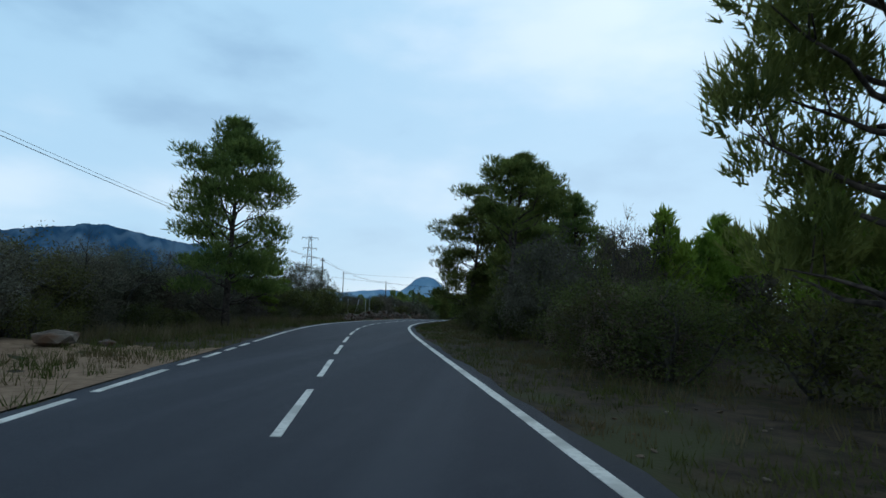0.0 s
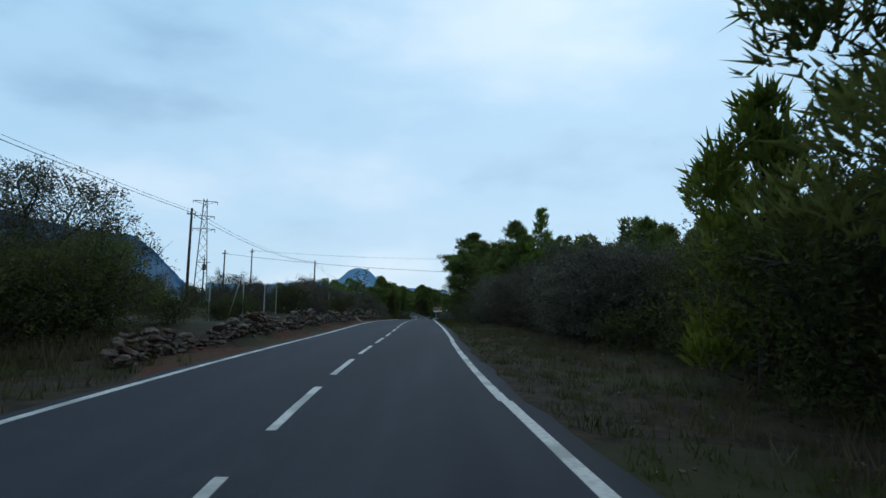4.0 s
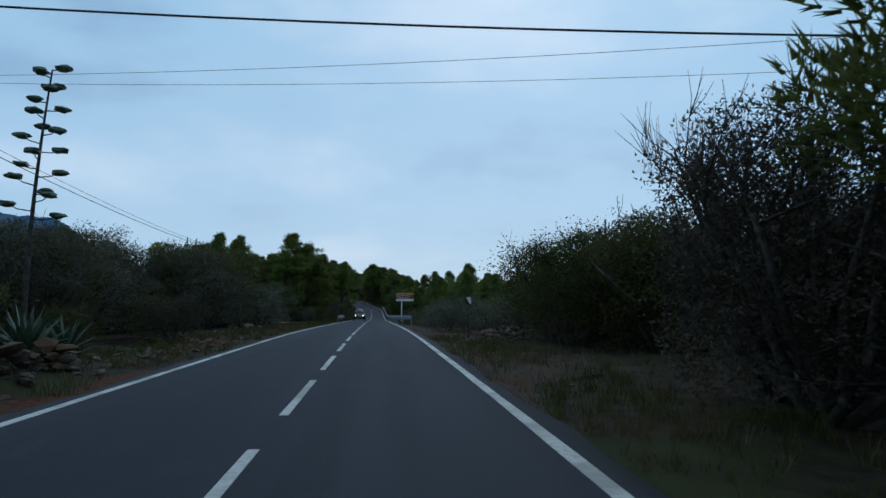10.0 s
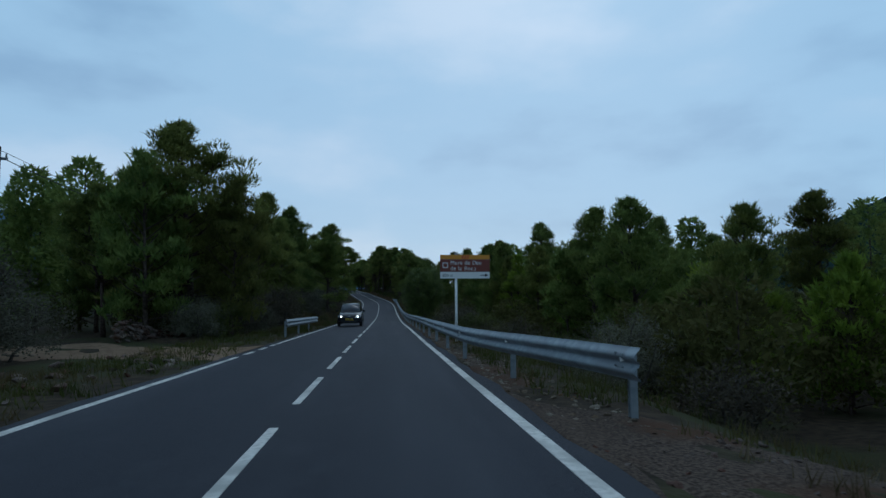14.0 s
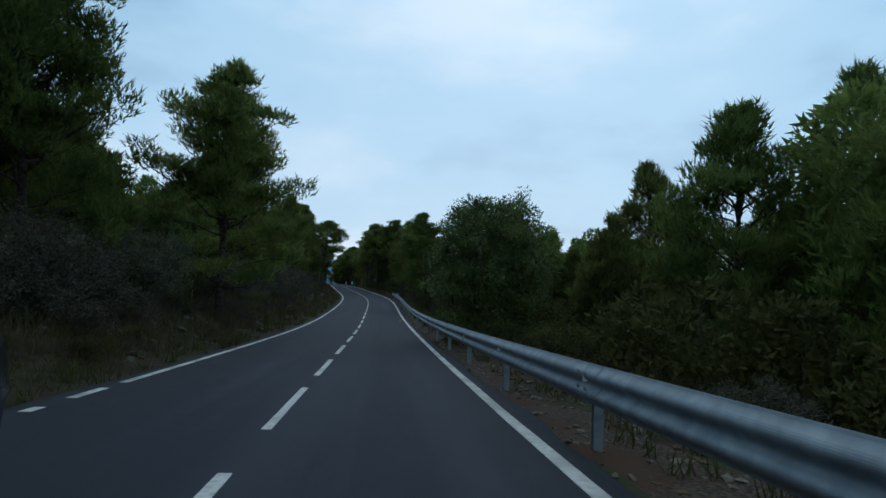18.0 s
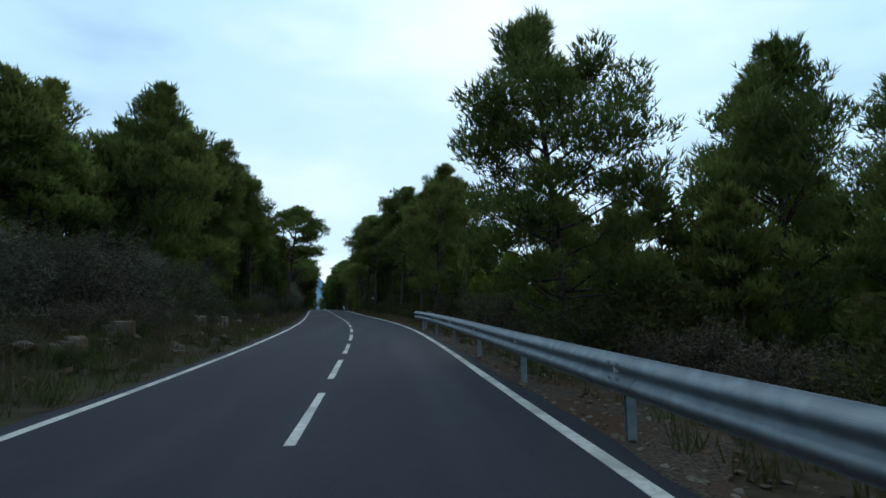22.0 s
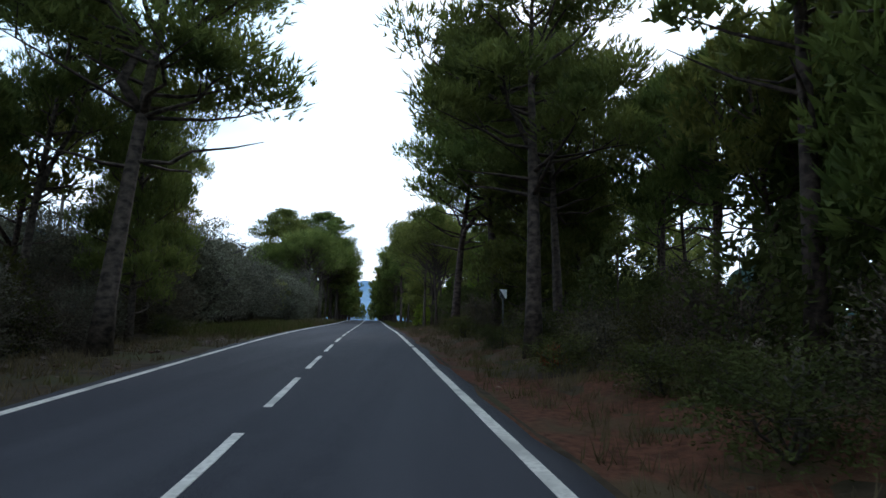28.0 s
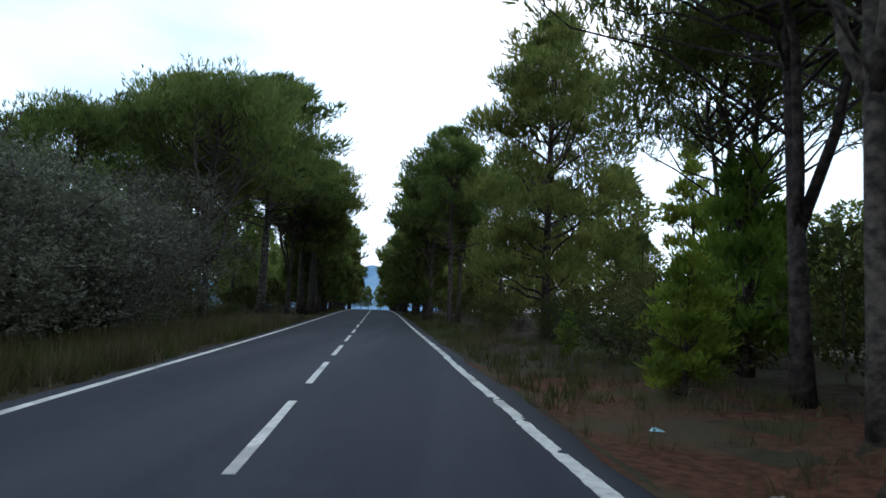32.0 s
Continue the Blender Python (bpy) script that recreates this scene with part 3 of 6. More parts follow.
def make_leafy(name, seed, H, R, stems, leaves, mat, wood_mat, label, cat, leaf=0.11, low=0.12, sparse=0.0, flat=1.0, droop=0.0, bare_tips=0, skirt=0.9):
    """A broad-leaved tree or shrub: several stems from the base, branching, with leaves in loose clumps."""
    rng = np.random.default_rng(seed)
    root = tagged(new(name), label, cat)
    wood = Bag()
    clumps = []
    for k in range(stems):
        az = k * 2.399 + rng.normal(0, 0.3)
        up = radians(rng.uniform(48, 84))
        ln = H * rng.uniform(0.5, 0.8)
        q = limb_line(np.array([rng.normal(0, 0.06 * R), rng.normal(0, 0.06 * R), -0.1]), az, up, ln, rng, 0.08, 6)
        r = 0.012 * H + 0.012
        # a stem ends where it would leave the crown
        out = np.hypot(q[:, 0], q[:, 1]) ** 2 / R ** 2 + ((q[:, 2] - 0.45 * H) / (0.55 * H)) ** 2 > 0.95
        out[:3] = False
        end = int(np.argmax(out)) if out.any() else 6
        wood.add(*tube(q[:end], np.linspace(r, r * 0.3, 6)[:end], 6))
        for b in range(8):
            j = min(rng.uniform(0.25, 1.0), (end - 1) / 5)
            pb = np.array([np.interp(j * 5, np.arange(6), q[:, c]) for c in range(3)])
            l2 = R * rng.uniform(0.35, 0.85) * (1.15 - 0.4 * j)
            qb = limb_line(pb, rng.uniform(0, 6.28), radians(rng.uniform(-5, 65)) * flat, l2, rng, 0.12 - droop, 5)
            if np.hypot(qb[-1, 0], qb[-1, 1]) ** 2 / R ** 2 + ((qb[-1, 2] - 0.45 * H) / (0.55 * H)) ** 2 > 1.4:
                continue
            wood.add(*tube(qb[::2], np.linspace(r * 0.35, 0.006, 3), 3, False))
            for w in (0.4, 0.55, 0.7, 0.82, 0.92, 1.0):
                c = np.array([np.interp(w * 4, np.arange(5), qb[:, x]) for x in range(3)])
                if c[2] > low * H and np.hypot(c[0], c[1]) ** 2 / R ** 2 + ((c[2] - 0.45 * H) / (0.55 * H)) ** 2 < 1.1:
                    clumps.append((c + rng.normal(0, 0.05 * R, 3), (0.13 * R + 0.06) * rng.uniform(0.7, 1.3)))
            if bare_tips and (b % 2 == 0 or bare_tips > 1):
                for _ in range(3 * bare_tips):
                    e = limb_line(qb[-1], rng.uniform(0, 6.28), radians(rng.uniform(35, 85)), (0.10 + 0.08 * bare_tips) * R + 0.06, rng, 0.1, 3)
                    wood.add(*tube(e, np.linspace(0.008, 0.003, 3), 3, False))
    # a skirt of clumps gives the outline its body
    extra = int(len(clumps) * skirt)
    for k in range(extra):
        a, z = rng.uniform(0, 6.28), rng.uniform(low, 0.82)
        rr = R * np.sqrt(max(0.05, 1 - (2 * (z - 0.42)) ** 2)) * rng.uniform(0.35, 0.92)
        clumps.append((np.array([np.cos(a) * rr, np.sin(a) * rr, z * H * 0.95]), (0.13 * R + 0.06) * rng.uniform(0.7, 1.3)))
    keep = [cl for cl in clumps if rng.uniform() > sparse]
    per = max(4, leaves // len(keep))
    ball = rng.normal(0, 1, (len(keep), per, 3))
    ball *= (rng.uniform(0.1, 1.0, (len(keep), per, 1)) ** 0.5) / np.linalg.norm(ball, axis=2, keepdims=True)
    c = np.concatenate([cc + sg * q * np.array([1.0, 1.0, 0.8]) for (cc, sg), q in zip(keep, ball)])
    c[:, 2] = np.clip(c[:, 2], 0.03, None)
    d = rng.normal(0, 1, c.shape) + np.array([0, 0, 0.5]) + 0.6 * (c - np.array([0, 0, 0.4 * H])) / max(R, 0.3)
    m = len(c)
    v, f = leaf_quads(rng, c, d, rng.uniform(0.7, 1.4, m) * leaf, rng.uniform(0.7, 1.3, m) * leaf * 0.36)
    part("trunk", wood.mesh(name + "_wood", wood_mat, True), root)
    part("crown", mesh_of(name + "_crown", v, f, mat), root)
    return root


SPIRE = [make_pine("pine_tree", 11 + k, 8.0, 0.06, 2.1, 64, 44000, mat=PINE, tl=0.17) for k in range(2)]
SPREAD = [make_pine("pine_tree", 21 + k, 11.0, 0.14, 3.0, 60, 66000, lean=0.5, tl=0.19, fork=k % 2) for k in range(3)]
HIGH = [make_pine("pine_tree", 41 + k, 11.0, 0.38, 2.8, 46, 50000, lean=0.5, tl=0.18, fork=1, bare=5) for k in range(3)]
FULL = [make_pine("pine_tree", 81 + k, 8.0, 0.08, 2.2, 40, 9000, mat=PINE, tl=0.26, lite=True) for k in range(3)]
TALL = [make_pine("pine_tree", 31 + k, 11.0, 0.36, 2.8, 36, 8400, tl=0.28, lean=0.6, fork=k % 2, lite=True, bare=3) for k in range(3)]
YOUNG = [make_pine("young_pine_tree", 51 + k, 4.0, 0.04, 1.1, 34, 5600, mat=PINE_LIGHT, tl=0.18, lite=True) for k in range(2)] + [make_pine("young_pine_tree", 57, 8.5, 0.05, 1.6, 48, 9000, mat=PINE_LIGHT, tl=0.22, lite=True)]
STONE_PINE = [make_pine("pine_tree", 71 + k, 10.0, 0.5, 3.6, 60, 54000, tl=0.19, lean=0.5, fork=2, umbrella=True) for k in range(2)]
OLIVE_LABEL, GREY_LABEL = "grey-green olive tree with gnarled trunk", "greyish dry leafy shrub beside the road"
OLIVES = [make_leafy("olive_tree", 91 + k, 4.2, 2.0, 6, 14000, OLIVE, OLIVE_BARK, OLIVE_LABEL, "olive tree", 0.085, bare_tips=1) for k in range(2)] + [make_leafy("olive_tree", 96 + k, 5.6, 2.4, 8, 24000, OLIVE, OLIVE_BARK, OLIVE_LABEL, "olive tree", 0.08, bare_tips=1) for k in range(2)] + [make_leafy("olive_tree", 99, 2.6, 1.7, 5, 8000, OLIVE, OLIVE_BARK, "low grey-green olive tree with gnarled trunk", "olive tree", 0.07)]
SHRUBS = [make_leafy("shrub", 111 + k, 1.7, 1.1, 5, 4200, BUSH, OLIVE_BARK, "dense dark green roadside shrub", "shrub", 0.062, 0.02) for k in range(3)] + [make_leafy("shrub", 116, 3.0, 1.7, 7, 9500, BUSH, OLIVE_BARK, "tall dense dark green shrub", "shrub", 0.068, 0.02)]
GREYS = [make_leafy("shrub", 131 + k, 2.6, 1.5, 6, 7500, BUSH_GREY, OLIVE_BARK, GREY_LABEL, "shrub", 0.064, 0.04, bare_tips=1) for k in range(2)] + [make_leafy("shrub", 136, 4.8, 2.2, 9, 20000, BUSH_GREY, OLIVE_BARK, "tall greyish leafy shrub beside the road", "shrub", 0.068, 0.03, bare_tips=1), make_leafy("shrub", 138, 1.3, 0.9, 6, 3000, BUSH_GREY, OLIVE_BARK, "low greyish dry shrub beside the road", "shrub", 0.055, 0.02)]
LEAFY = [make_leafy("almond_tree", 151 + k, 4.0, 1.9, 7, 14000, BUSH, OLIVE_BARK, "leafy green roadside tree with thin branches", "almond tree", 0.07, 0.22, 0.12, bare_tips=1) for k in range(2)]
CAROBS = [make_leafy("carob_tree", 163, 6.4, 2.2, 8, 56000, CAROB, OLIVE_BARK, "dense dark green carob tree behind the guardrail", "carob tree", 0.105, 0.05, skirt=2.8)]
HALF_BARE = [make_leafy("half_bare_tree", 171, 4.6, 1.7, 14, 19000, BUSH_GREY, OLIVE_BARK, "half-bare grey tree with thin dark twigs", "tree", 0.06, 0.08, 0.25, bare_tips=2, skirt=0.6)]
YELLOWS = [make_leafy("yellow_tree", 181, 4.2, 1.5, 5, 7000, YELLOW_LEAF, OLIVE_BARK, "small tree with bright yellow-green leaves", "tree", 0.10, 0.3)]
KINDS = (SPIRE, SPREAD, HIGH, FULL, TALL, YOUNG, STONE_PINE, OLIVES, SHRUBS, GREYS, LEAFY, CAROBS, HALF_BARE, YELLOWS)

STAND = random.Random(5)
SCRUB = []


def crown_top(o):
    c = next(q for q in o.children if q.name.startswith("crown"))
    co = np.empty(len(c.data.vertices) * 3)
    c.data.vertices.foreach_get("co", co)
    return float(np.percentile(co[2::3], 99.8))


TOP = {o.name: crown_top(o) for kind in KINDS for o in kind}


def plant(kind, s, off, height, own, spread=1.0, label="", group=""):
    """Stands a copy of one of a kind at a station and offset, scaled to the height; own is the kind's own height."""
    near = [o for o in kind if 0.74 < height / TOP[o.name] < 1.36] or sorted(kind, key=lambda o: abs(math.log(height / TOP[o.name])))[:1]
    ob = near[STAND.randrange(len(near))]
    k = height / TOP[ob.name]
    m = place(s, off, STAND.uniform(0, 360), (1.08 * k * spread, 1.08 * k * spread, k), -0.05)
    if (kind is SHRUBS or kind is GREYS) and abs(off) > 8.1 and height < 3.3:
        SCRUB.append((ob, m))
        return None
    c = copy_thing(ob, m)
    tagged(c, label, group=group)
    return c


# named trees: station, offset, height, width share
PINES_SPREAD = [(362.5, 8.2, 14.5, 1.1), (318, 8.6, 11.0, 1.15), (223.6, 8.8, 6.4, 1.0), (36.6, 6.9, 9.9, 1.4), (314, -7.0, 10.5, 0.88), (318.5, -8.2, 9.6, 0.95), (101.4, 6.6, 9.4, 1.4), (94.5, 9.2, 8.6, 1.0), (21.6, -6.4, 10.9, 1.18),
                (217.6, -5.8, 10.6, 1.25), (209.0, -8.8, 11.0, 1.0), (249.2, 5.8, 9.9, 1.15), (-1.9, 7.0, 11.0, 0.85), (270.7, -10.9, 13.0, 1.1), (180.0, -9.0, 11.7, 1.2), (105.6, 7.0, 11.3, 1.3), (269.2, 5.3, 10.2, 0.9), (276.0, -9.6, 12.4, 0.9)]
PINES_SPIRE = [(266.5, 13.0, 6.2, 1.0), (270.5, 13.8, 8.6, 1.0), (244, 11, 7.4, 1.0), (251, 13.6, 11.2, 1.0), (248.6, 18.8, 9.7, 1.0), (256.5, 17.0, 12.0, 1.0), (238, 10.5, 6.8, 1.0), (36.4, 12.8, 12.0, 1.1), (35.0, 14.8, 10.2, 1.1), (39.0, 10.6, 7.6, 1.2), (97.5, 8.3, 8.8, 1.1), (90, 8.8, 7.6, 1.1), (85, 10.8, 8.2, 1.1), (92, 11.0, 10.4, 1.0),
               (178.4, -6.6, 8.2, 0.9), (211.7, -12.2, 13.2, 1.0), (237, -9.6, 11.0, 1.0), (234.5, -11.5, 11.0, 1.0), (167.2, -14.0, 9.4, 0.9), (160, -14.2, 8.8, 0.8), (148.4, 14.0, 5.5, 1.0), (155.5, 16.2, 6.2, 1.0), (166.3, 13.2, 6.2, 1.0), (208.6, 11.8, 9.6, 1.05), (210.8, 18.8, 12.0, 1.0), (176, 23.8, 8.6, 1.1), (164.6, 26.5, 9.6, 1.1), (172.4, 26.9, 8.8, 1.1), (222, 13.0, 6.2, 0.9), (223.4, 16.6, 11.4, 0.9), (201.1, 11.9, 8.8, 1.05), (194, -8.8, 8.8, 1.0),
               (201, -8.2, 9.0, 1.0), (186, -9.6, 8.0, 1.1), (172.8, 12.3, 7.6, 1.1), (179.2, 12.6, 8.2, 1.1), (181, 17, 8.0, 1.0), (192, 13, 7.4, 1.0), (263.8, -14.7, 11.8, 1.0), (265.1, -10.1, 12.3, 0.95)]
PINES_HIGH = [(16.6, 6.6, 8.3, 1.2), (316.0, 13.4, 11.5, 1.1), (319.8, 7.2, 14.2, 1.2), (314.5, 8.5, 13.0, 1.2), (307.5, 10.6, 9.4, 0.9), (307.6, 5.5, 12.2, 1.35), (300, -7.6, 8.8, 0.9), (311, -9.0, 12.5, 0.8), (298, 8.0, 12.0, 0.9), (288.7, 6.0, 12.2, 1.1), (323.4, 5.7, 12.4, 1.42), (328, 9.0, 9.6, 0.9), (343.8, 7.4, 11.0, 0.9),
              (308.7, -5.6, 13.6, 1.4), (303.5, -9.6, 10.6, 1.0), (280.5, 6.4, 10.0, 0.9), (291.2, -9.8, 14.6, 1.0), (291.9, -8.1, 11.8, 1.0), (336.9, 12.5, 8.6, 1.0), (378, 6.5, 12.0, 1.0), (373.1, -6.0, 15.6, 1.3), (386, -5.4, 14.5, 1.4), (398, -5.4, 14.5, 1.4), (377.9, -11.8, 16.2, 1.2), (369, -9.0, 13.0, 1.1), (372, 5.2, 12.0, 1.0)]
UMBRELLAS = [(334.5, 5.9, 8.3, 0.95), (345.4, 6.7, 10.6, 0.95), (343.2, 5.8, 9.8, 0.95), (350.5, 9.4, 9.0, 1.0), (363, -12.0, 9.4, 0.9), (352, -14.5, 6.2, 0.9), (364, -6.6, 11.6, 1.0), (383, -6.0, 12.5, 1.0), (378, 9.5, 11.5, 0.9)]
YOUNGS = [(82, 11.4, 10.2, 0.9), (44.0, 7.6, 5.6, 0.9), (350, 9, 5.2, 0.9), (354, 12, 5.6, 0.9), (343, 11, 5.4, 0.9), (348, 14, 6.0, 0.9), (36.8, -8.9, 6.2, 1.25), (265.0, 7.0, 3.4, 1.0), (267.4, 9.6, 4.6, 1.1), (270.2, 10.4, 4.8, 1.1), (263.2, 8.8, 3.2, 1.1), (346.4, 5.6, 2.2, 1.2), (266, 9, 4.4, 1.0), (9.6, 10.2, 4.6, 0.9), (10.7, 12.2, 4.0, 0.9), (12, 14, 4.6, 0.9), (17, 17, 5.2, 0.9), (262, 11, 5.0, 1.0), (360.5, 14, 8.6, 0.9)]
OLIVE_ROWS = [(14.6, 7.8, 4.6, 0.9), (54.1, -11.6, 5.6, 1.0), (35.4, -10.8, 5.0, 0.9), (30, -12, 4.6, 1.0), (136.5, 5.3, 1.9, 1.3), (134.5, 8.0, 2.3, 1.3), (145.4, 5.4, 2.1, 1.3),
              (143.2, 7.0, 2.7, 1.3), (149, 8.5, 2.6, 1.3), (139, 11, 2.7, 1.3), (152, 12.5, 2.6, 1.3), (136, -8.2, 3.4, 1.2), (142, -9.0, 3.7, 1.3), (148, -7.8, 3.3, 1.3),
              (155, -8.6, 3.6, 1.3), (160, -11.5, 3.4, 1.2), (325.5, -9.4, 6.4, 1.15), (328.5, -11, 6.0, 1.1), (349.4, -7.2, 3.9, 1.25), (331, -9.8, 5.8, 1.1), (338, -10.0, 6.4, 1.15), (343.5, -9.2, 4.6, 1.2), (351.8, -7.8, 4.8, 1.2), (354.4, -9.4, 5.6, 1.2), (362, -8.0, 6.4, 1.0), (347.2, -10.2, 4.8, 1.2), (355.6, -7.0, 4.2, 1.1)]


def named_trees():
    for s, off, h, w in PINES_SPREAD:
        plant(SPREAD, s, off, h, 11.0, w, group="roadside pines")
    for s, off, h, w in PINES_HIGH:
        plant(HIGH, s, off, h, 11.0, w, "tall pine with bare dark trunk and open crown", "roadside pines")
    for s, off, h, w in PINES_SPIRE:
        plant(SPIRE, s, off, h, 8.0, w, "bushy green Aleppo pine branched almost to the ground", "roadside pines")
    for s, off, h, w in UMBRELLAS:
        plant(STONE_PINE, s, off, h, 10.0, w, "broad flat-crowned pine with forked trunk", "roadside pines")
    for s, off, h, w in YOUNGS:
        plant(YOUNG, s, off, h, 4.0, w, "slender bright green young pine")
    for s, off, h, w in OLIVE_ROWS:
        plant(OLIVES, s, off, h, 4.2, w, group="olive trees")


named_trees()


def belt(kinds, s0, s1, o0, o1, gap, h0, h1, seed, spread=1.0):
    """Trees or shrubs scattered along a stretch, between two offsets."""
    r = random.Random(seed)
    s = s0 + r.uniform(0, gap)
    while s < s1:
        kind, own, label, group = kinds[r.randrange(len(kinds))]
        plant(kind, s, r.uniform(o0, o1), r.uniform(h0, h1), own, spread * r.uniform(0.85, 1.15), label, group)
        s += gap * r.uniform(0.6, 1.4)


T_, F_ = (TALL, 11.0, "", "roadside pines"), (FULL, 8.0, "bushy green Aleppo pine branched almost to the ground", "roadside pines")
O_, G_ = (OLIVES, 4.2, "", "olive trees"), (GREYS, 2.6, "", "roadside shrubs")
S_, Y_ = (SHRUBS, 1.7, "", "roadside shrubs"), (YOUNG, 4.0, "slender bright green young pine", "young pines")
A_ = (LEAFY, 4.0, "", "almond trees")
# right of the road, from the start
belt([G_, S_], -12, 22, 6.2, 8.6, 2.1, 1.2, 2.2, 1)
belt([Y_, F_, Y_], -8, 26, 11, 20, 2.0, 4.0, 5.6, 2)
belt([S_, G_], 17, 34, 6.0, 8.5, 2.2, 0.9, 1.7, 3)
belt([S_], 26, 37, 8.2, 10.0, 1.4, 2.6, 3.8, 66)
belt([F_, Y_], 30, 41, 12, 18, 2.6, 3.4, 4.6, 4)
belt([G_, S_], 36, 62, 8.0, 10.0, 2.4, 1.4, 2.6, 6)
belt([S_], 42, 52, 9.6, 11.5, 1.3, 3.4, 4.2, 61, 1.1)
belt([F_], 84, 105, 9.6, 12.0, 1.8, 6.2, 8.0, 62)
belt([S_], 82, 106, 6.4, 8.4, 1.5, 2.2, 3.4, 63)
belt([O_, G_], 54, 86, 8.0, 10.4, 1.5, 3.7, 4.7, 7, 1.1)
belt([F_], 60, 84, 11.0, 14.0, 2.6, 5.0, 6.6, 72)
belt([G_, O_], 80, 103, 6.4, 8.2, 2.4, 2.4, 4.2, 9)
belt([S_, G_], 104, 126, 6.6, 10.5, 2.5, 1.2, 2.2, 11)
belt([A_, O_], 112, 131, 9.0, 15, 2.2, 3.4, 4.6, 12)
for s, off, h in ((40.6, 7.6, 3.7), (42.4, 8.6, 4.1), (39.6, 9.0, 3.8), (7.4, 7.0, 2.6), (5.4, 6.5, 2.2), (3.6, 6.9, 2.4)):
    plant(SHRUBS, s, off, h, 3.0, 1.1, "tall dense dark green shrub", "roadside shrubs")
for s, off, h in ((138.1, -10.0, 5.2), (143.0, -10.2, 5.7), (121.5, 9.6, 4.4), (123.8, 8.4, 4.3), (126.2, 10.4, 4.8), (128.6, 9.2, 4.2), (119.4, 10.8, 4.6)):
    plant(LEAFY, s, off, h, 4.0, 1.1, "", "almond trees")
belt([O_, G_], 130, 158, 9, 20, 2.2, 1.9, 2.7, 13, 1.2)
belt([F_, Y_], 174, 204, 10.5, 20, 2.0, 5.2, 7.2, 15)
belt([F_, Y_, S_], 158, 174, 10.0, 18, 1.7, 2.8, 4.4, 14)
belt([F_], 206, 224, 11.5, 17, 1.8, 5.4, 7.2, 68)
belt([F_], 247, 257, 8.6, 11.0, 1.6, 5.2, 6.8, 70)
belt([F_], 29.5, 35, 9.4, 10.4, 1.7, 7.6, 8.8, 71)
belt([S_, G_, O_], 156, 216, 5.6, 9.5, 2.9, 1.1, 2.4, 16, 1.2)
belt([A_, G_], 219, 230, 6.6, 8.6, 2.8, 2.4, 3.4, 17)
belt([S_, G_], 226, 262, 5.4, 8.5, 2.5, 1.1, 2.6, 18, 1.2)
belt([F_, T_], 222, 247, 10, 18, 2.0, 5.2, 7.4, 19)
belt([T_], 276, 303, 7.6, 10.0, 3.3, 9.0, 12.0, 21)
belt([T_], 304, 326, 9.6, 16.0, 3.6, 8.0, 10.5, 76)
belt([F_], 284, 304, 8.8, 13.0, 2.4, 4.6, 7.4, 73, 1.1)
belt([T_, F_], 316, 342, 9.0, 13.0, 2.2, 7.0, 9.2, 22)
belt([S_, G_], 266, 345, 6.4, 8.8, 1.6, 0.9, 2.1, 23)
belt([S_, G_, Y_], 346, 372, 6.0, 9.0, 2.5, 0.8, 2.0, 24)
belt([T_, F_], 378, 468, 4.3, 5.6, 2.6, 10.0, 13.0, 25, 1.1)
# left of the road
belt([G_, O_, S_], -14, 50, 0 - 16, -9.5, 2.1, 1.8, 3.4, 31)
belt([S_, G_], 10, 44, -9.0, -7.0, 2.5, 0.7, 1.6, 32)
belt([S_], 42, 53, -11.0, -8.2, 1.0, 2.6, 3.6, 64, 1.1)
belt([S_, G_], 54, 84, -14, -6.2, 2.0, 0.8, 1.5, 34)
belt([G_, S_], 74, 116, -14, -7.6, 1.4, 1.7, 3.0, 67)
belt([O_, S_, G_], 54, 115, -30, -14, 2.6, 2.4, 4.4, 35)
belt([S_, G_], 92, 128, -9.5, -6.6, 2.5, 1.0, 2.2, 36)
belt([O_, G_, S_], 92, 132, -14.5, -9.6, 1.9, 2.8, 4.2, 37)
belt([A_, O_], 122, 140, -14, -9.5, 2.2, 4.2, 5.4, 38)
belt([O_, G_], 130, 168, -16, -9.5, 2.4, 2.3, 3.2, 39, 1.15)
belt([F_, T_], 176, 222, -17, -10, 1.9, 7.4, 9.4, 41)
belt([O_, G_, S_], 174, 214, -9.0, -6.6, 2.1, 1.6, 3.2, 42)
belt([S_, G_], 214, 268, -8.8, -6.2, 2.4, 0.6, 1.3, 43)
belt([G_], 200, 268, -7.6, -5.4, 0.9, 0.5, 0.95, 74, 1.2)
belt([G_, S_], 202, 268, -6.2, -4.7, 1.5, 0.35, 0.6, 75, 1.3)
belt([G_, O_], 226, 264, -9.4, -7.2, 1.7, 2.0, 3.2, 44, 1.1)
belt([F_, T_], 220, 264, -16, -10.2, 1.8, 6.8, 8.4, 45)
belt([F_, T_], 262, 298, -15, -9.8, 2.0, 8.8, 11.0, 46)
belt([S_, G_], 268, 318, -8.5, -6.0, 2.1, 0.8, 1.8, 47)
belt([T_], 284, 316, -14, -8.6, 2.4, 8.0, 9.8, 48)
belt([O_, G_], 288, 320, -9.0, -7.2, 2.8, 2.0, 3.2, 49)
belt([O_], 318, 334, -15, -10.0, 2.2, 5.0, 6.0, 50, 1.15)
belt([O_], 334, 352, -16, -10.0, 2.0, 4.4, 5.6, 51, 1.15)
belt([S_], 268, 326, 5.0, 6.2, 2.2, 0.6, 1.2, 69, 1.2)
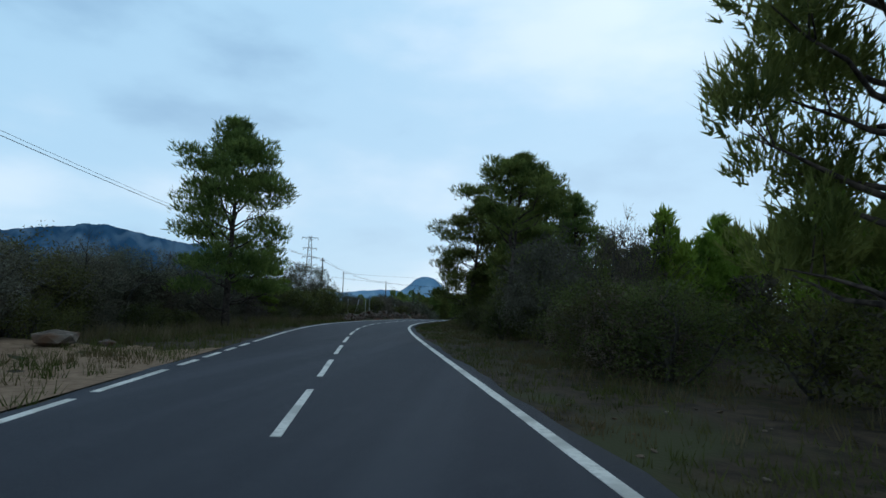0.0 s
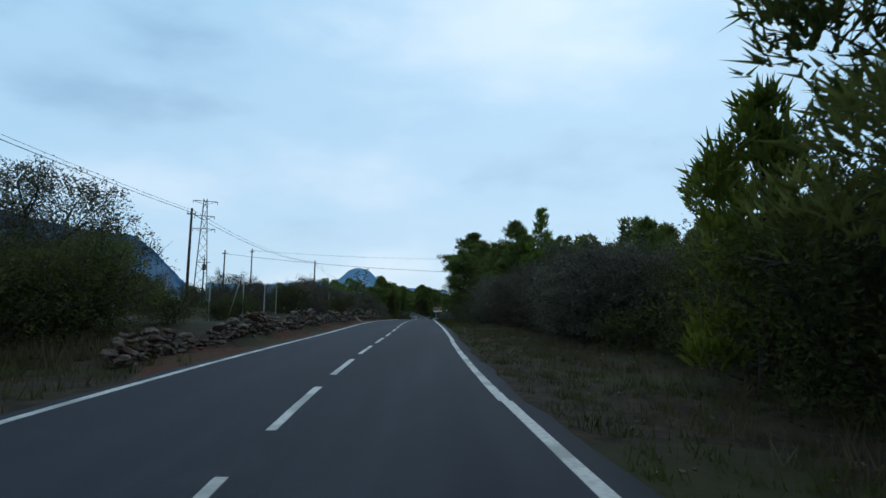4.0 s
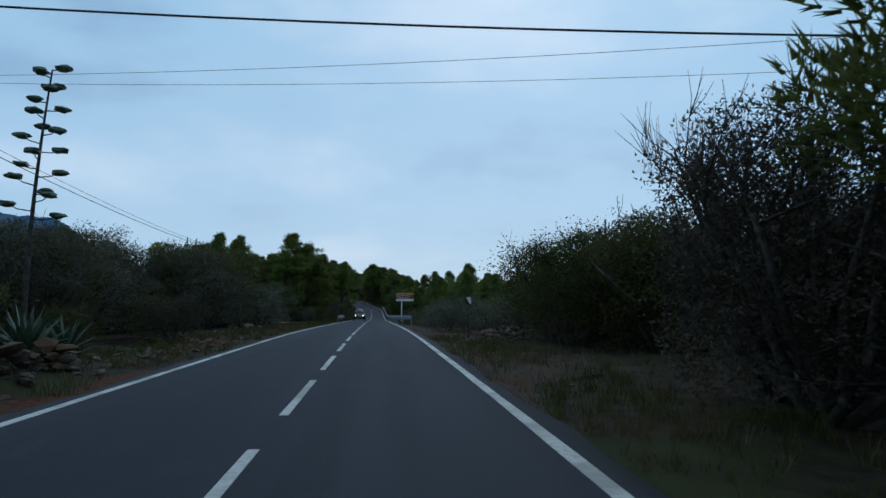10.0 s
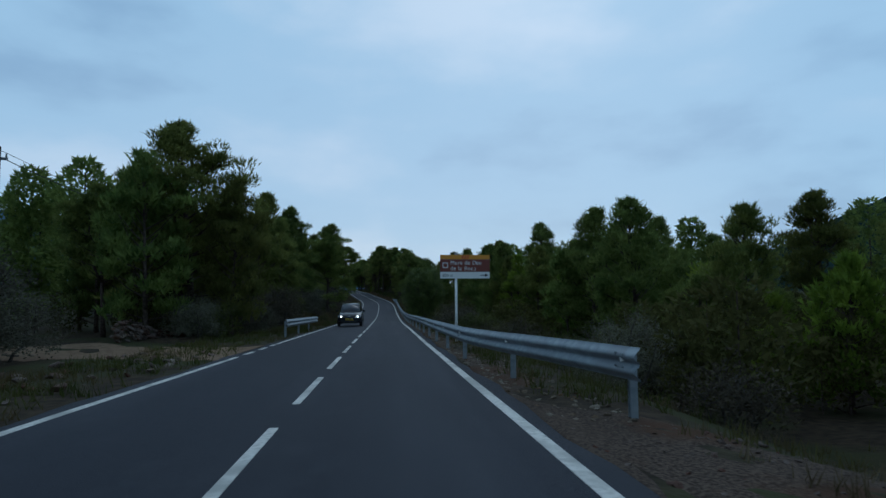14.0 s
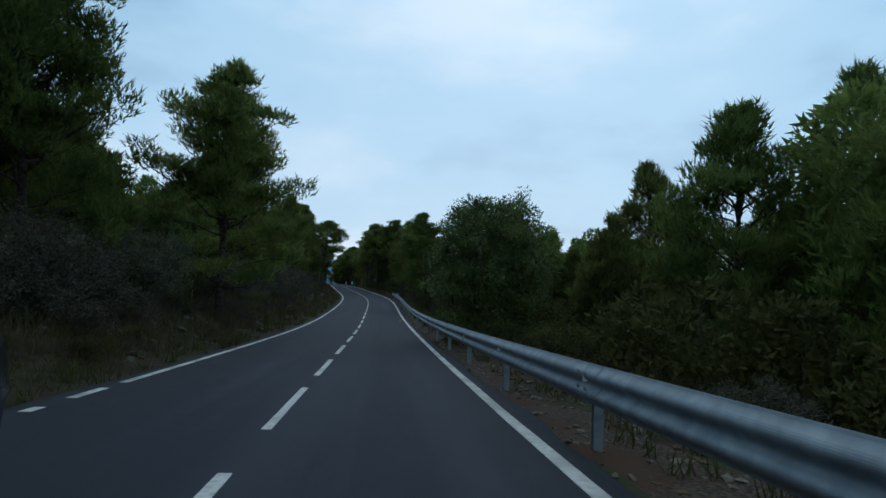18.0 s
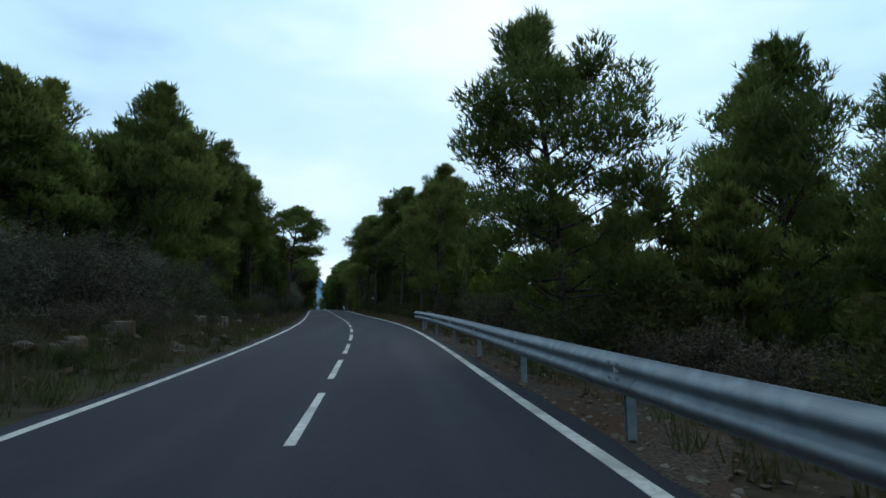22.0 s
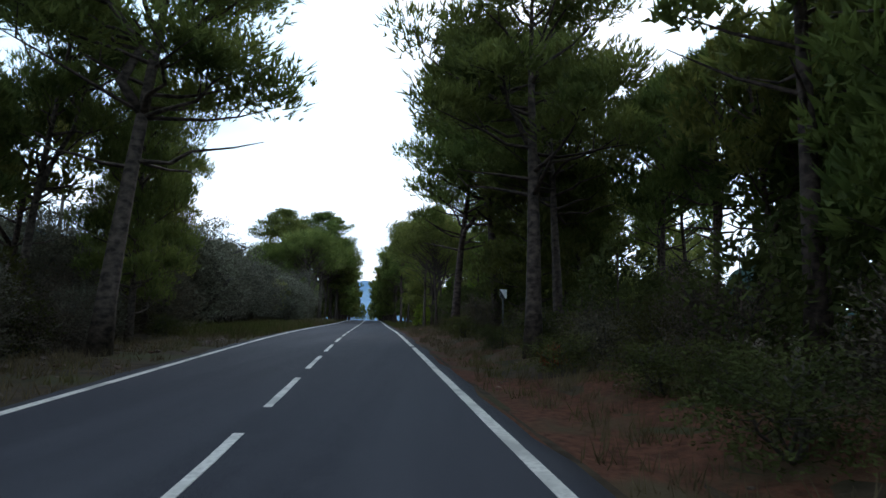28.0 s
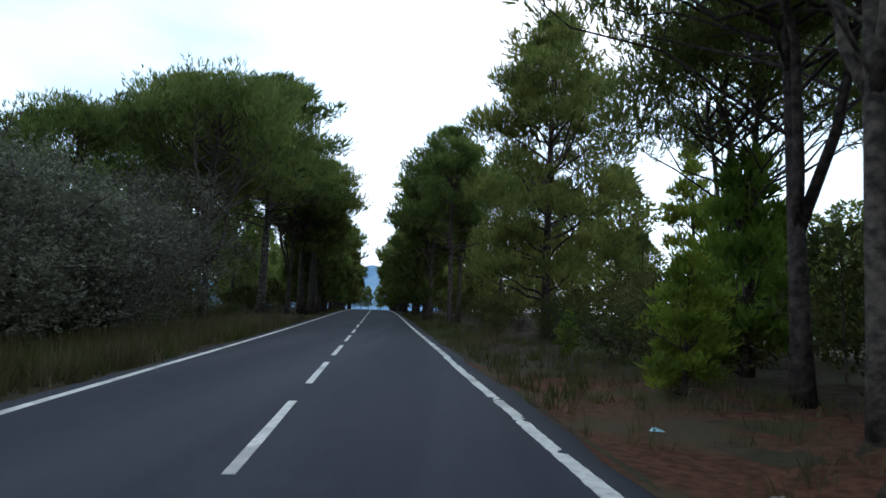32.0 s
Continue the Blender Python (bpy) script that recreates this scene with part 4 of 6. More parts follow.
belt([T_, F_], 382, 468, -5.8, -4.4, 2.6, 10.0, 13.0, 52, 1.1)
belt([S_, G_], 352, 380, -8.2, -6.2, 2.2, 0.8, 1.6, 54)



def join_scrub():
    """The shrubs behind the first row, too many to count, as one object."""
    root = tagged(new("roadside_scrub"), "dense dark green and greyish scrub behind the verge", "scrub", kind="stuff")
    packs = {}
    for o, m in SCRUB:
        M = np.array(m)
        for c in o.children:
            name = "crowns" if c.name.startswith("crown") else "trunks"
            co = np.empty(len(c.data.vertices) * 3)
            c.data.vertices.foreach_get("co", co)
            v = co.reshape(-1, 3) @ M[:3, :3].T + M[:3, 3]
            if name == "crowns":
                t = v.reshape(-1, 3, 3)[::2]
                v = (t.mean(1, keepdims=True) + (t - t.mean(1, keepdims=True)) * 1.35).reshape(-1, 3)
                f = np.arange(len(v)).reshape(-1, 3).tolist()
            else:
                f = [tuple(q.vertices) for q in c.data.polygons]
            V, F, n = packs.setdefault((name, c.data.materials[0].name), ([], [], [0]))
            V.append(v)
            F += [tuple(i + n[0] for i in q) for q in f]
            n[0] += len(v)
    for (name, mat), (V, F, n) in packs.items():
        part(name, mesh_of("scrub_" + name, np.concatenate(V), F, bpy.data.materials[mat]), root)


def far_woods(s0, s1, o0, o1, n, h0, h1, mat, label, seed):
    """Many distant trees as one object: rough trunks and sparse large tufts."""
    rng = np.random.default_rng(seed)
    C, D, LN = [], [], []
    wood = Bag()
    for k in range(n):
        s, o, h = rng.uniform(s0, s1), rng.uniform(o0, o1), rng.uniform(h0, h1)
        p = on_ground(s, o)
        wood.add(*tube([p - [0, 0, 0.3], p + [0, 0, h * 0.9]], [0.012 * h, 0.004 * h], 4, False))
        m = 3000 if h > 4 else 800
        u = rng.beta(1.6, 1.3, m)
        rad = h * (0.24 if h > 4 else 0.5) * np.sqrt(np.clip(1 - (u - 0.35) ** 2 * 2.2, 0.03, 1)) * np.sqrt(rng.uniform(0.2, 1, m))
        lump = 0.75 + 0.35 * np.sin(u * 14 + k) * np.sin(3 * u + 2 * k)
        a = rng.uniform(0, 6.283, m)
        c = np.stack([p[0] + np.cos(a) * rad * lump, p[1] + np.sin(a) * rad * lump, p[2] + h * (0.10 + 0.88 * u)], 1)
        C.append(c)
        D.append(np.stack([np.cos(a), np.sin(a), np.full(m, 0.9)], 1) + rng.normal(0, 0.9, (m, 3)))
        LN.append(np.full(m, 0.034 * h if h > 4 else 0.065 * h))
    c, d, ln = np.concatenate(C), np.concatenate(D), np.concatenate(LN)
    v, f = blades(rng, c, d, ln * rng.uniform(0.7, 1.3, len(ln)), ln * 0.26)
    root = tagged(new("far_woods"), label, "woods", kind="stuff")
    part("trunks", wood.mesh("far_trunks", BARK), root)
    part("crowns", mesh_of("far_crowns", v, f, mat), root)


far_woods(-10, 62, 13, 34, 30, 4.5, 8.0, PINE, "young pine wood behind the shrubs", 61)
far_woods(60, 112, 14, 36, 36, 7.5, 10, PINE, "pine wood behind the roadside shrubs", 62)
far_woods(112, 160, 24, 60, 34, 5, 7.5, PINE, "pine wood behind the olive grove", 63)
far_woods(155, 264, 14, 34, 48, 6.5, 10, PINE, "pine wood below the guardrail", 64)
far_woods(287, 306, 11, 16, 26, 6, 10.5, PINE, "pine wood beside the road", 65)
far_woods(314, 342, 11, 26, 22, 5.5, 7.5, PINE, "pine wood beside the road", 83)
far_woods(366, 470, 10, 24, 36, 8, 12, PINE, "tall pine wood beside the road", 66)
far_woods(-12, 62, -70, -26, 40, 2.5, 4.5, OLIVE, "olive and shrub land behind the verge", 67)
far_woods(60, 130, -80, -22, 60, 1.6, 3.4, BUSH, "shrub land behind the stone wall", 68)
far_woods(125, 185, -60, -18, 50, 5, 8, PINE, "pine wood behind the olive trees", 69)
far_woods(182, 300, -30, -17, 52, 8, 12, PINE, "pine wood on the bank", 70)
far_woods(296, 362, -34, -15, 20, 5, 7.0, PINE, "pine wood behind the olive trees", 71)
far_woods(368, 470, -24, -10, 36, 8, 12.5, PINE, "tall pine wood beside the road", 72)
far_woods(338, 368, 11, 30, 52, 4.2, 6.2, PINE, "young pine wood behind the verge", 74)
far_woods(262, 350, 7.0, 17, 190, 1.5, 3.2, BUSH, "dense undergrowth below the pines", 75)
far_woods(346, 420, 7.5, 16, 70, 1.5, 3.0, BUSH, "dense undergrowth below the pines", 76)
far_woods(176, 320, -19, -8.5, 170, 1.4, 3.0, BUSH, "dense undergrowth below the pines", 77)
far_woods(350, 420, -18, -7.5, 60, 1.5, 3.0, BUSH, "dense undergrowth below the pines", 78)
far_woods(156, 256, 7.0, 24, 230, 1.4, 3.4, BUSH, "dense scrub below the guardrail", 79)
far_woods(-12, 62, 8.5, 24, 90, 1.4, 2.8, BUSH_GREY, "dense scrub behind the verge", 80)
far_woods(455, 486, -30, -6, 24, 7, 11, PINE, "pine wood at the end of the road", 84)
far_woods(455, 486, 6, 40, 26, 7, 11, PINE, "pine wood at the end of the road", 73)
far_woods(477, 480, -9, 9, 14, 4.2, 6.5, PINE, "pine wood where the road bends away", 85)
belt([O_, S_, G_], -6, 54, -14.5, -10.5, 2.0, 2.6, 4.4, 91, 1.2)
join_scrub()
plant(CAROBS, 215.7, 5.6, 6.3, 6.4, 0.9)
plant(HALF_BARE, 9.2, 8.6, 4.1, 4.6, 0.65)
plant(HALF_BARE, 111.4, 7.2, 4.9, 4.6, 0.85)
plant(HALF_BARE, 109.4, 6.3, 3.8, 4.6, 1.1)
plant(YELLOWS, 349.6, -8.3, 4.4, 4.2, 0.9)

for kind in KINDS:
    for o in kind:
        for c in (*o.children_recursive, o):
            bpy.data.objects.remove(c)

# ---------------------------------------------------------------- guardrails
PROFILE = [(0.0, 0.374), (-0.015, 0.405), (-0.08, 0.455), (-0.083, 0.505), (-0.015, 0.555), (-0.015, 0.593), (-0.083, 0.643), (-0.08, 0.692), (-0.015, 0.749), (0.0, 0.780)]
RAIL_WHITE = plain("reflector_white", (0.75, 0.76, 0.74), 0.3)


def rail_panel(s0, s1, offset, side):
    """One swept length of corrugated rail, 5 mm thick, bulging to the road."""
    st = np.linspace(s0, s1, max(3, int((s1 - s0) / 0.7) + 1))
    curve = np.array(PROFILE)
    for _ in range(2):
        mid = np.stack([0.75 * curve[:-1] + 0.25 * curve[1:], 0.25 * curve[:-1] + 0.75 * curve[1:]], 1).reshape(-1, 2)
        curve = np.concatenate([curve[:1], mid, curve[-1:]])
    loop = [(x, z) for x, z in curve] + [(x + 0.006, z) for x, z in curve[::-1]]
    o = offset(st)
    rows = []
    for x, z in loop:
        p = at(st, o + side * x)
        p[:, 2] += z + 0.012
        rows.append(p)
    p = np.stack(rows, 1)
    n = len(loop)
    f = []
    for i in range(len(st) - 1):
        for k in range(n):
            k2 = (k + 1) % n
            f.append((i * n + k, i * n + k2, (i + 1) * n + k2, (i + 1) * n + k))
    f += [tuple(range(n)), tuple((len(st) - 1) * n + k for k in range(n - 1, -1, -1))]
    return mesh_of("rail_panel", p.reshape(-1, 3), f, GALV, False)


def post_mesh():
    b = Bag()
    b.box((-0.05, -0.035, -0.9), (0.05, -0.030, 0.71))
    b.box((-0.05, 0.030, -0.9), (0.05, 0.035, 0.71))
    b.box((0.045, -0.035, -0.9), (0.05, 0.035, 0.71))
    return b.mesh("rail_post", GALV)


def spacer_mesh():
    b = Bag()
    b.box((-0.075, -0.05, 0.55), (0.0, 0.05, 0.68))
    return b.mesh("spacer", GALV)


def bolt_mesh():
    v, f = tube([(0, 0, 0), (-0.022, 0, 0)], 0.022, 6)
    return mesh_of("bolt", v, f, GALV)


def reflector_mesh():
    b = Bag()
    b.add([(0, -0.02, 0.60), (0, 0.06, 0.63), (-0.09, -0.02, 0.59), (0, -0.02, 0.665), (0, 0.06, 0.665), (-0.09, -0.02, 0.655)],
          [(0, 1, 2), (3, 5, 4), (0, 2, 5, 3), (1, 4, 5, 2), (0, 3, 4, 1)])
    return b.mesh("reflector", RAIL_WHITE)


POST, SPACER, BOLT, REFLECTOR = post_mesh(), spacer_mesh(), bolt_mesh(), reflector_mesh()


def guardrail(s0, s1, offset, side, spacing, label):
    root = tagged(new("guardrail"), label, "guardrail", "guardrails")
    s = s0
    k = 0
    while s < s1 - 0.3:
        e = min(s + spacing, s1)
        part("rail_panel", rail_panel(s, e - 0.012, offset, side), root)
        s = e
    s = s0 + 0.35
    while s < s1:
        o = float(offset(np.array([s]))[0])
        turn = Matrix.Rotation(heading(s), 4, "Z") @ Matrix.Diagonal((side, 1, 1, 1))
        base = Matrix.Translation(Vector(at(s, o + side * 0.08, 0.012))) @ turn
        post = part("post", POST, root, m=base)
        part("spacer", SPACER, post, m=Matrix.Identity(4))
        face = Matrix.Translation(Vector(at(s, o, 0.012))) @ turn
        part("reflector", REFLECTOR, root, m=face)
        if k % 2 == 0:
            for dy in (-0.1, 0.1):
                for z in (0.69, 0.54):
                    part("bolt", BOLT, root, m=face @ Matrix.Translation((-0.082, dy, z)))
        k += 1
        s += spacing
    return root


long_rail = guardrail(155.0, 263.9, lambda s: 3.28 + 1.05 * (1 - smooth(153, 164, s)), 1, 4.25, "long galvanised steel guardrail on the road's outer edge")
part("rail_panel", rail_panel(262.0, 263.7, lambda s: 3.80 + 0 * s, -1), long_rail)
part("post", POST, long_rail, m=Matrix.Translation(Vector(at(263.2, 3.72, 0.012))) @ Matrix.Rotation(heading(263.2), 4, "Z"))
guardrail(177.6, 190.3, lambda s: np.full(np.shape(s), -3.72), -1, 4.25, "short galvanised steel guardrail beside the opposite lane")

# ---------------------------------------------------------------- signs
BROWN = plain("sign_brown", (0.16, 0.035, 0.022), 0.45)
ORANGE = plain("sign_orange", (0.62, 0.26, 0.02), 0.45)
RED = plain("sign_red", (0.45, 0.03, 0.02), 0.45)
WHITE = plain("sign_white", (0.72, 0.73, 0.72), 0.45)
BLACK = plain("sign_black", (0.015, 0.015, 0.015), 0.5)
SIGN_BACK = plain("sign_grey_back", (0.35, 0.36, 0.37), 0.5, 0.4)


def letters(text, size, mat, parent, x, z, y=-0.034):
    """Each letter a part of its own, set in a row."""
    for ch in text:
        if ch != " ":
            w = lettering(ch, size, mat, parent, x, z, y)
        x += size * {"M": 0.80, "m": 0.80, " ": 0.30, "r": 0.38, "l": 0.25, "R": 0.64, "D": 0.66}.get(ch, 0.55)


def lettering(body, size, mat, parent, x, z, y=-0.034):
    cu = bpy.data.curves.new("lettering", "FONT")
    cu.body, cu.size, cu.extrude = body, size, 0.002
    ob = bpy.data.objects.new("lettering", cu)
    scene.collection.objects.link(ob)
    me = bpy.data.meshes.new_from_object(ob.evaluated_get(bpy.context.evaluated_depsgraph_get()))
    bpy.data.objects.remove(ob)
    me.materials.append(mat)
    return part("lettering", me, parent, m=Matrix.Translation((x, y, z)) @ Matrix.Rotation(radians(90), 4, "X"))


def panel_part(name, x0, x1, z0, z1, y, mat, parent, depth=0.006):
    b = Bag()
    b.box((x0, y, z0), (x1, y + depth, z1))
    return part(name, b.mesh(name, mat), parent)


def direction_sign():
    root = tagged(new("direction_sign"), "brown and orange direction sign on a single white post", "road sign")
    root.matrix_basis = place(171.9, 4.15, 4)
    v, f = tube([(0, 0, -1.2), (0, 0, 3.66)], 0.055, 12)
    part("post", mesh_of("sign_post", v + np.array([0, 0.06, 0]), f, WHITE, True), root)
    x0, x1 = -0.68, 1.42
    panel_part("back_plate", x0, x1, 2.62, 3.60, -0.03, SIGN_BACK, root, 0.03)
    panel_part("orange_band", x0, x1, 3.42, 3.60, -0.034, ORANGE, root)
    panel_part("brown_panel", x0, x1, 2.90, 3.415, -0.034, BROWN, root)
    panel_part("white_panel", x0, x1, 2.62, 2.885, -0.034, WHITE, root)
    for k in range(3):
        b = Bag()
        xx = 0.22 + 0.11 * k
        b.add([(xx, -0.037, 3.44), (xx + 0.06, -0.037, 3.44), (xx + 0.10, -0.037, 3.58), (xx + 0.04, -0.037, 3.58)], [(0, 1, 2, 3)])
        part("stripe", b.mesh("stripe", RED), root)
    panel_part("symbol", x0 + 0.10, x0 + 0.32, 3.06, 3.28, -0.038, WHITE, root, 0.003)
    panel_part("symbol_field", x0 + 0.13, x0 + 0.29, 3.09, 3.25, -0.041, BROWN, root, 0.002)
    letters("Mare de Déu", 0.235, WHITE, root, x0 + 0.42, 3.20, -0.036)
    letters("de la Roca", 0.235, WHITE, root, x0 + 0.42, 2.96, -0.036)
    letters("300 m", 0.17, BLACK, root, x0 + 0.08, 2.69, -0.036)
    b = Bag()
    b.add([(1.02, -0.037, 2.74), (1.22, -0.037, 2.74), (1.22, -0.037, 2.69), (1.36, -0.037, 2.755), (1.22, -0.037, 2.82), (1.22, -0.037, 2.77), (1.02, -0.037, 2.77)], [(0, 1, 2, 3, 4, 5, 6)])
    part("arrow", b.mesh("arrow", BLACK), root)
    b = Bag()
    b.box((-0.07, -0.02, 3.60), (0.07, 0.02, 3.68))
    part("cap", b.mesh("cap", SIGN_BACK), root)


direction_sign()


def marker_board(s, off, h, turn):
    root = tagged(new("marker_board"), "small white marker board with black corner on a thin post", "road marker", "marker boards")
    root.matrix_basis = place(s, off, turn)
    v, f = tube([(0, 0, -0.2), (0, 0, h)], 0.022, 8)
    part("post", mesh_of("marker_post", v, f, BLACK, True), root)
    b = Bag()
    b.box((-0.11, -0.03, h - 0.26), (0.11, -0.018, h + 0.02))
    part("board", b.mesh("board", WHITE), root)
    b = Bag()
    b.add([(-0.11, -0.033, h + 0.02), (-0.11, -0.033, h - 0.26), (0.06, -0.033, h - 0.26)], [(0, 1, 2)])
    part("black_corner", b.mesh("black_corner", BLACK), root)


marker_board(127.1, 4.9, 1.75, 0)
marker_board(310.7, 5.4, 1.85, 0)

# ---------------------------------------------------------------- power lines


def wood_pole(s, off, h, crossbar=True, box=False):
    root = tagged(new("utility_pole"), "dark weathered wooden utility pole" + (" with a transformer" if box else ""), "utility pole", "utility poles")
    root.matrix_basis = place(s, off, 12)
    v, f = tube([(0, 0, -0.6), (0, 0, h * 0.5), (0.02, 0, h)], [0.13, 0.115, 0.09], 10)
    part("pole", mesh_of("pole", v, f, POLE_WOOD, True), root)
    if crossbar:
        b = Bag()
        b.box((-0.35, -0.05, h - 0.55), (0.35, 0.05, h - 0.45))
        part("crossbar", b.mesh("crossbar", STEEL), root)
        for x in (-0.3, 0.3):
            v, f = tube([(x, 0, h - 0.45), (x, 0, h - 0.28)], [0.04, 0.03], 8)
            part("insulator", mesh_of("insulator", v, f, CONCRETE, True), root)
    if box:
        b = Bag()
        b.box((-0.3, 0.1, h - 2.1), (0.3, 0.55, h - 1.2))
        part("transformer", b.mesh("transformer", STEEL), root)
        b = Bag()
        b.box((-0.9, -0.05, h - 0.95), (0.9, 0.05, h - 0.85))
        part("crossbar", b.mesh("crossbar", STEEL), root)


POLES = [(12, -19.5, 10.6), (83.5, -18.7, 8.9), (120.4, -15.3, 8.6), (173.1, -14.6, 8.2), (330, -18, 8.0), (290, -17, 8.2)]
for k, (s, off, h) in enumerate(POLES):
    wood_pole(s, off, h, k != 2, False)
wood_pole(130.6, -27.9, 12.0)
wood_pole(126.0, -34.0, 10.0, True, True)
wood_pole(110.0, 32.0, 7.6)
wood_pole(118.0, -28.0, 10.0)


def pole_top(s, off, h, dx=0.0, dz=-0.3):
    p = on_ground(s, off)
    return np.array([p[0] + dx, p[1], p[2] + h + dz])


def cable(a, b, sag, r=0.016, label="thin black overhead cable"):
    t = np.linspace(0, 1, 25)[:, None]
    p = a + (b - a) * t
    p[:, 2] -= 4 * sag * (t * (1 - t))[:, 0]
    v, f = tube(p, r, 5)
    tagged(new("overhead_cable", mesh_of("overhead_cable", v, f, CABLE)), label, "cable", "overhead cables")


RUN = [(-45, -20, 10.6)] + POLES[:4] + [(230, -17, 8.2), (290, -17, 8.2), (330, -18, 8.0), (400, -20, 8.0)]
for a, b in zip(RUN, RUN[1:]):
    for dx, dz, r in ((-0.3, -0.25, 0.02), (0.3, -0.25, 0.012)):
        cable(pole_top(*a, dx, dz), pole_top(*b, dx, dz), 0.9, r)
cable(pole_top(118.0, -28.0, 9.8), pole_top(110.0, 32.0, 7.3), 1.2, 0.024)
cable(pole_top(130.6, -27.9, 12.0, 0.3, -0.3), pole_top(112, 34, 10.0), 1.0, 0.009)
cable(pole_top(130.6, -27.9, 12.0, -0.3, -0.3), pole_top(116, 34, 10.0), 1.0, 0.009)


def lattice_tower(s, off, h):
    root = tagged(new("lattice_tower"), "grey steel lattice power tower with three crossarms", "power tower")
    root.matrix_basis = place(s, off, 20)
    w = lambda z: 1.1 * (1 - z / h) + 0.28
    corners = [(-1, -1), (1, -1), (1, 1), (-1, 1)]
    for cx, cy in corners:
        v, f = tube([(cx * w(-1), cy * w(-1), -1), (cx * w(h), cy * w(h), h)], 0.075, 5)
        part("leg", mesh_of("leg", v, f, STEEL), root)
    n = 11
    for k in range(n):
        z0, z1 = h * k / n, h * (k + 1) / n
        b = Bag()
        for i in range(4):
            (ax, ay), (bx, by) = corners[i], corners[(i + 1) % 4]
            q = ((ax * w(z0), ay * w(z0), z0), (bx * w(z1), by * w(z1), z1))
            b.add(*tube(q if (k + i) % 2 else ((bx * w(z0), by * w(z0), z0), (ax * w(z1), ay * w(z1), z1)), 0.04, 4))
        part("brace", b.mesh("brace", STEEL), root)
    for z, l in ((h - 0.4, 2.1), (h - 3.2, 1.7), (h - 5.6, 1.9)):
        b = Bag()
        b.add(*tube([(-l, 0, z), (l, 0, z)], 0.07, 5))
        b.add(*tube([(-l, 0, z), (0, 0, z - 0.7)], 0.04, 4))
        b.add(*tube([(l, 0, z), (0, 0, z - 0.7)], 0.04, 4))
        arm = part("crossarm", b.mesh("crossarm", STEEL), root)
        for x in (-l, l):
            v, f = tube([(x, 0, z), (x, 0, z - 0.6)], 0.06, 6)
            part("insulator", mesh_of("insulator", v, f, CONCRETE), arm)


lattice_tower(140.5, -40.0, 22.3)

# ---------------------------------------------------------------- dirt tracks, stone walls, rubble


def track(s0, s1, o_from, o_to, label, mat=DIRT):
    """A dirt side track that meets the road: a sheet that follows the ground."""
    u = np.linspace(0, 1, 15)
    w = np.linspace(0, 1, 9)
    U, Wd = np.meshgrid(u, w, indexing="ij")
    O = o_from + (o_to - o_from) * U
    mid, half = (s0 + s1) / 2, (s1 - s0) / 2
    S = mid + U * 3.0 + (2 * Wd - 1) * half * (1.0 - 0.35 * U) + 0.25 * np.sin(7 * U + 3 * Wd)
    p = on_ground(S, O)
    edge = np.minimum(np.minimum(Wd, 1 - Wd) * 8, 1)
    p[..., 2] += 0.055 * edge - 0.03
    f = grid_faces(15, 9, o_to > o_from)
    tagged(new("dirt_track", mesh_of("dirt_track", p.reshape(-1, 3), f, mat, True)), label, "dirt track", kind="structure")


track(-2.0, 10.5, -3.32, -13, "pale brown dirt track joining the road")
track(86.6, 90.4, -3.32, -8.5, "pale brown dirt entrance between stone walls")
track(164.5, 171.5, -3.32, -14, "brown dirt entrance beside a rubble wall")


def stone_mesh(seed):
    rng = np.random.default_rng(seed)
    bm = bmesh.new()
    bmesh.ops.create_icosphere(bm, subdivisions=1, radius=0.5)
    for v in bm.verts:
        v.co *= rng.uniform(0.58, 1.22)
        v.co.z *= 0.66
    me = bpy.data.meshes.new("stone")
    bm.to_mesh(me)
    bm.free()
    me.materials.append(STONE)
    return me


STONES = [stone_mesh(200 + k) for k in range(7)]


def stone_wall(s0, s1, off, high, label, seed, cap=240):
    """A tumbled dry-stone wall: single stones piled along the verge; what is past the cap is one joined core."""
    r = random.Random(seed)
    root = tagged(new("stone_wall"), label, "stone wall", "dry-stone walls")
    count = 0
    core = Bag()
    s = s0
    while s < s1:
        hh = high * (0.75 + 0.35 * math.sin(s * 0.7) + r.uniform(-0.15, 0.15))
        z = 0.0
        while z < hh:
            size = r.uniform(0.10, 0.30) if r.random() < 0.85 else r.uniform(0.3, 0.5)
            o = off + r.uniform(-0.14, 0.14) - 0.22 * z
            p = on_ground(s + r.uniform(-0.12, 0.12), o)
            m = Matrix.Translation((p[0], p[1], p[2] + z + size * 0.22)) @ Euler((r.uniform(-0.4, 0.4), r.uniform(-0.4, 0.4), r.uniform(0, 6.3))).to_matrix().to_4x4() @ Matrix.Diagonal((size * r.uniform(0.9, 1.5), size, size * r.uniform(0.7, 1.0), 1))
            me = STONES[r.randrange(7)]
            if count < cap and r.random() < 0.75:
                part("stone", me, root, m=m)
                count += 1
            else:
                v = np.array([m @ w.co for w in me.vertices])
                core.add(v, [tuple(q.vertices) for q in me.polygons])
            z += size * 0.52
        s += r.uniform(0.15, 0.26)
    if core.n:
        tagged(part("core", core.mesh("wall_core", STONE), root), "piled brown and grey stones", kind="stuff")


stone_wall(46.5, 86.4, -4.75, 0.55, "low tumbled dry-stone wall along the verge", 1)
stone_wall(90.6, 115.0, -4.75, 0.75, "tumbled dry-stone wall with brown and grey stones", 2)
stone_wall(172.5, 182, -9.4, 0.7, "ruined dry-stone wall beside a dirt entrance", 3, 50)


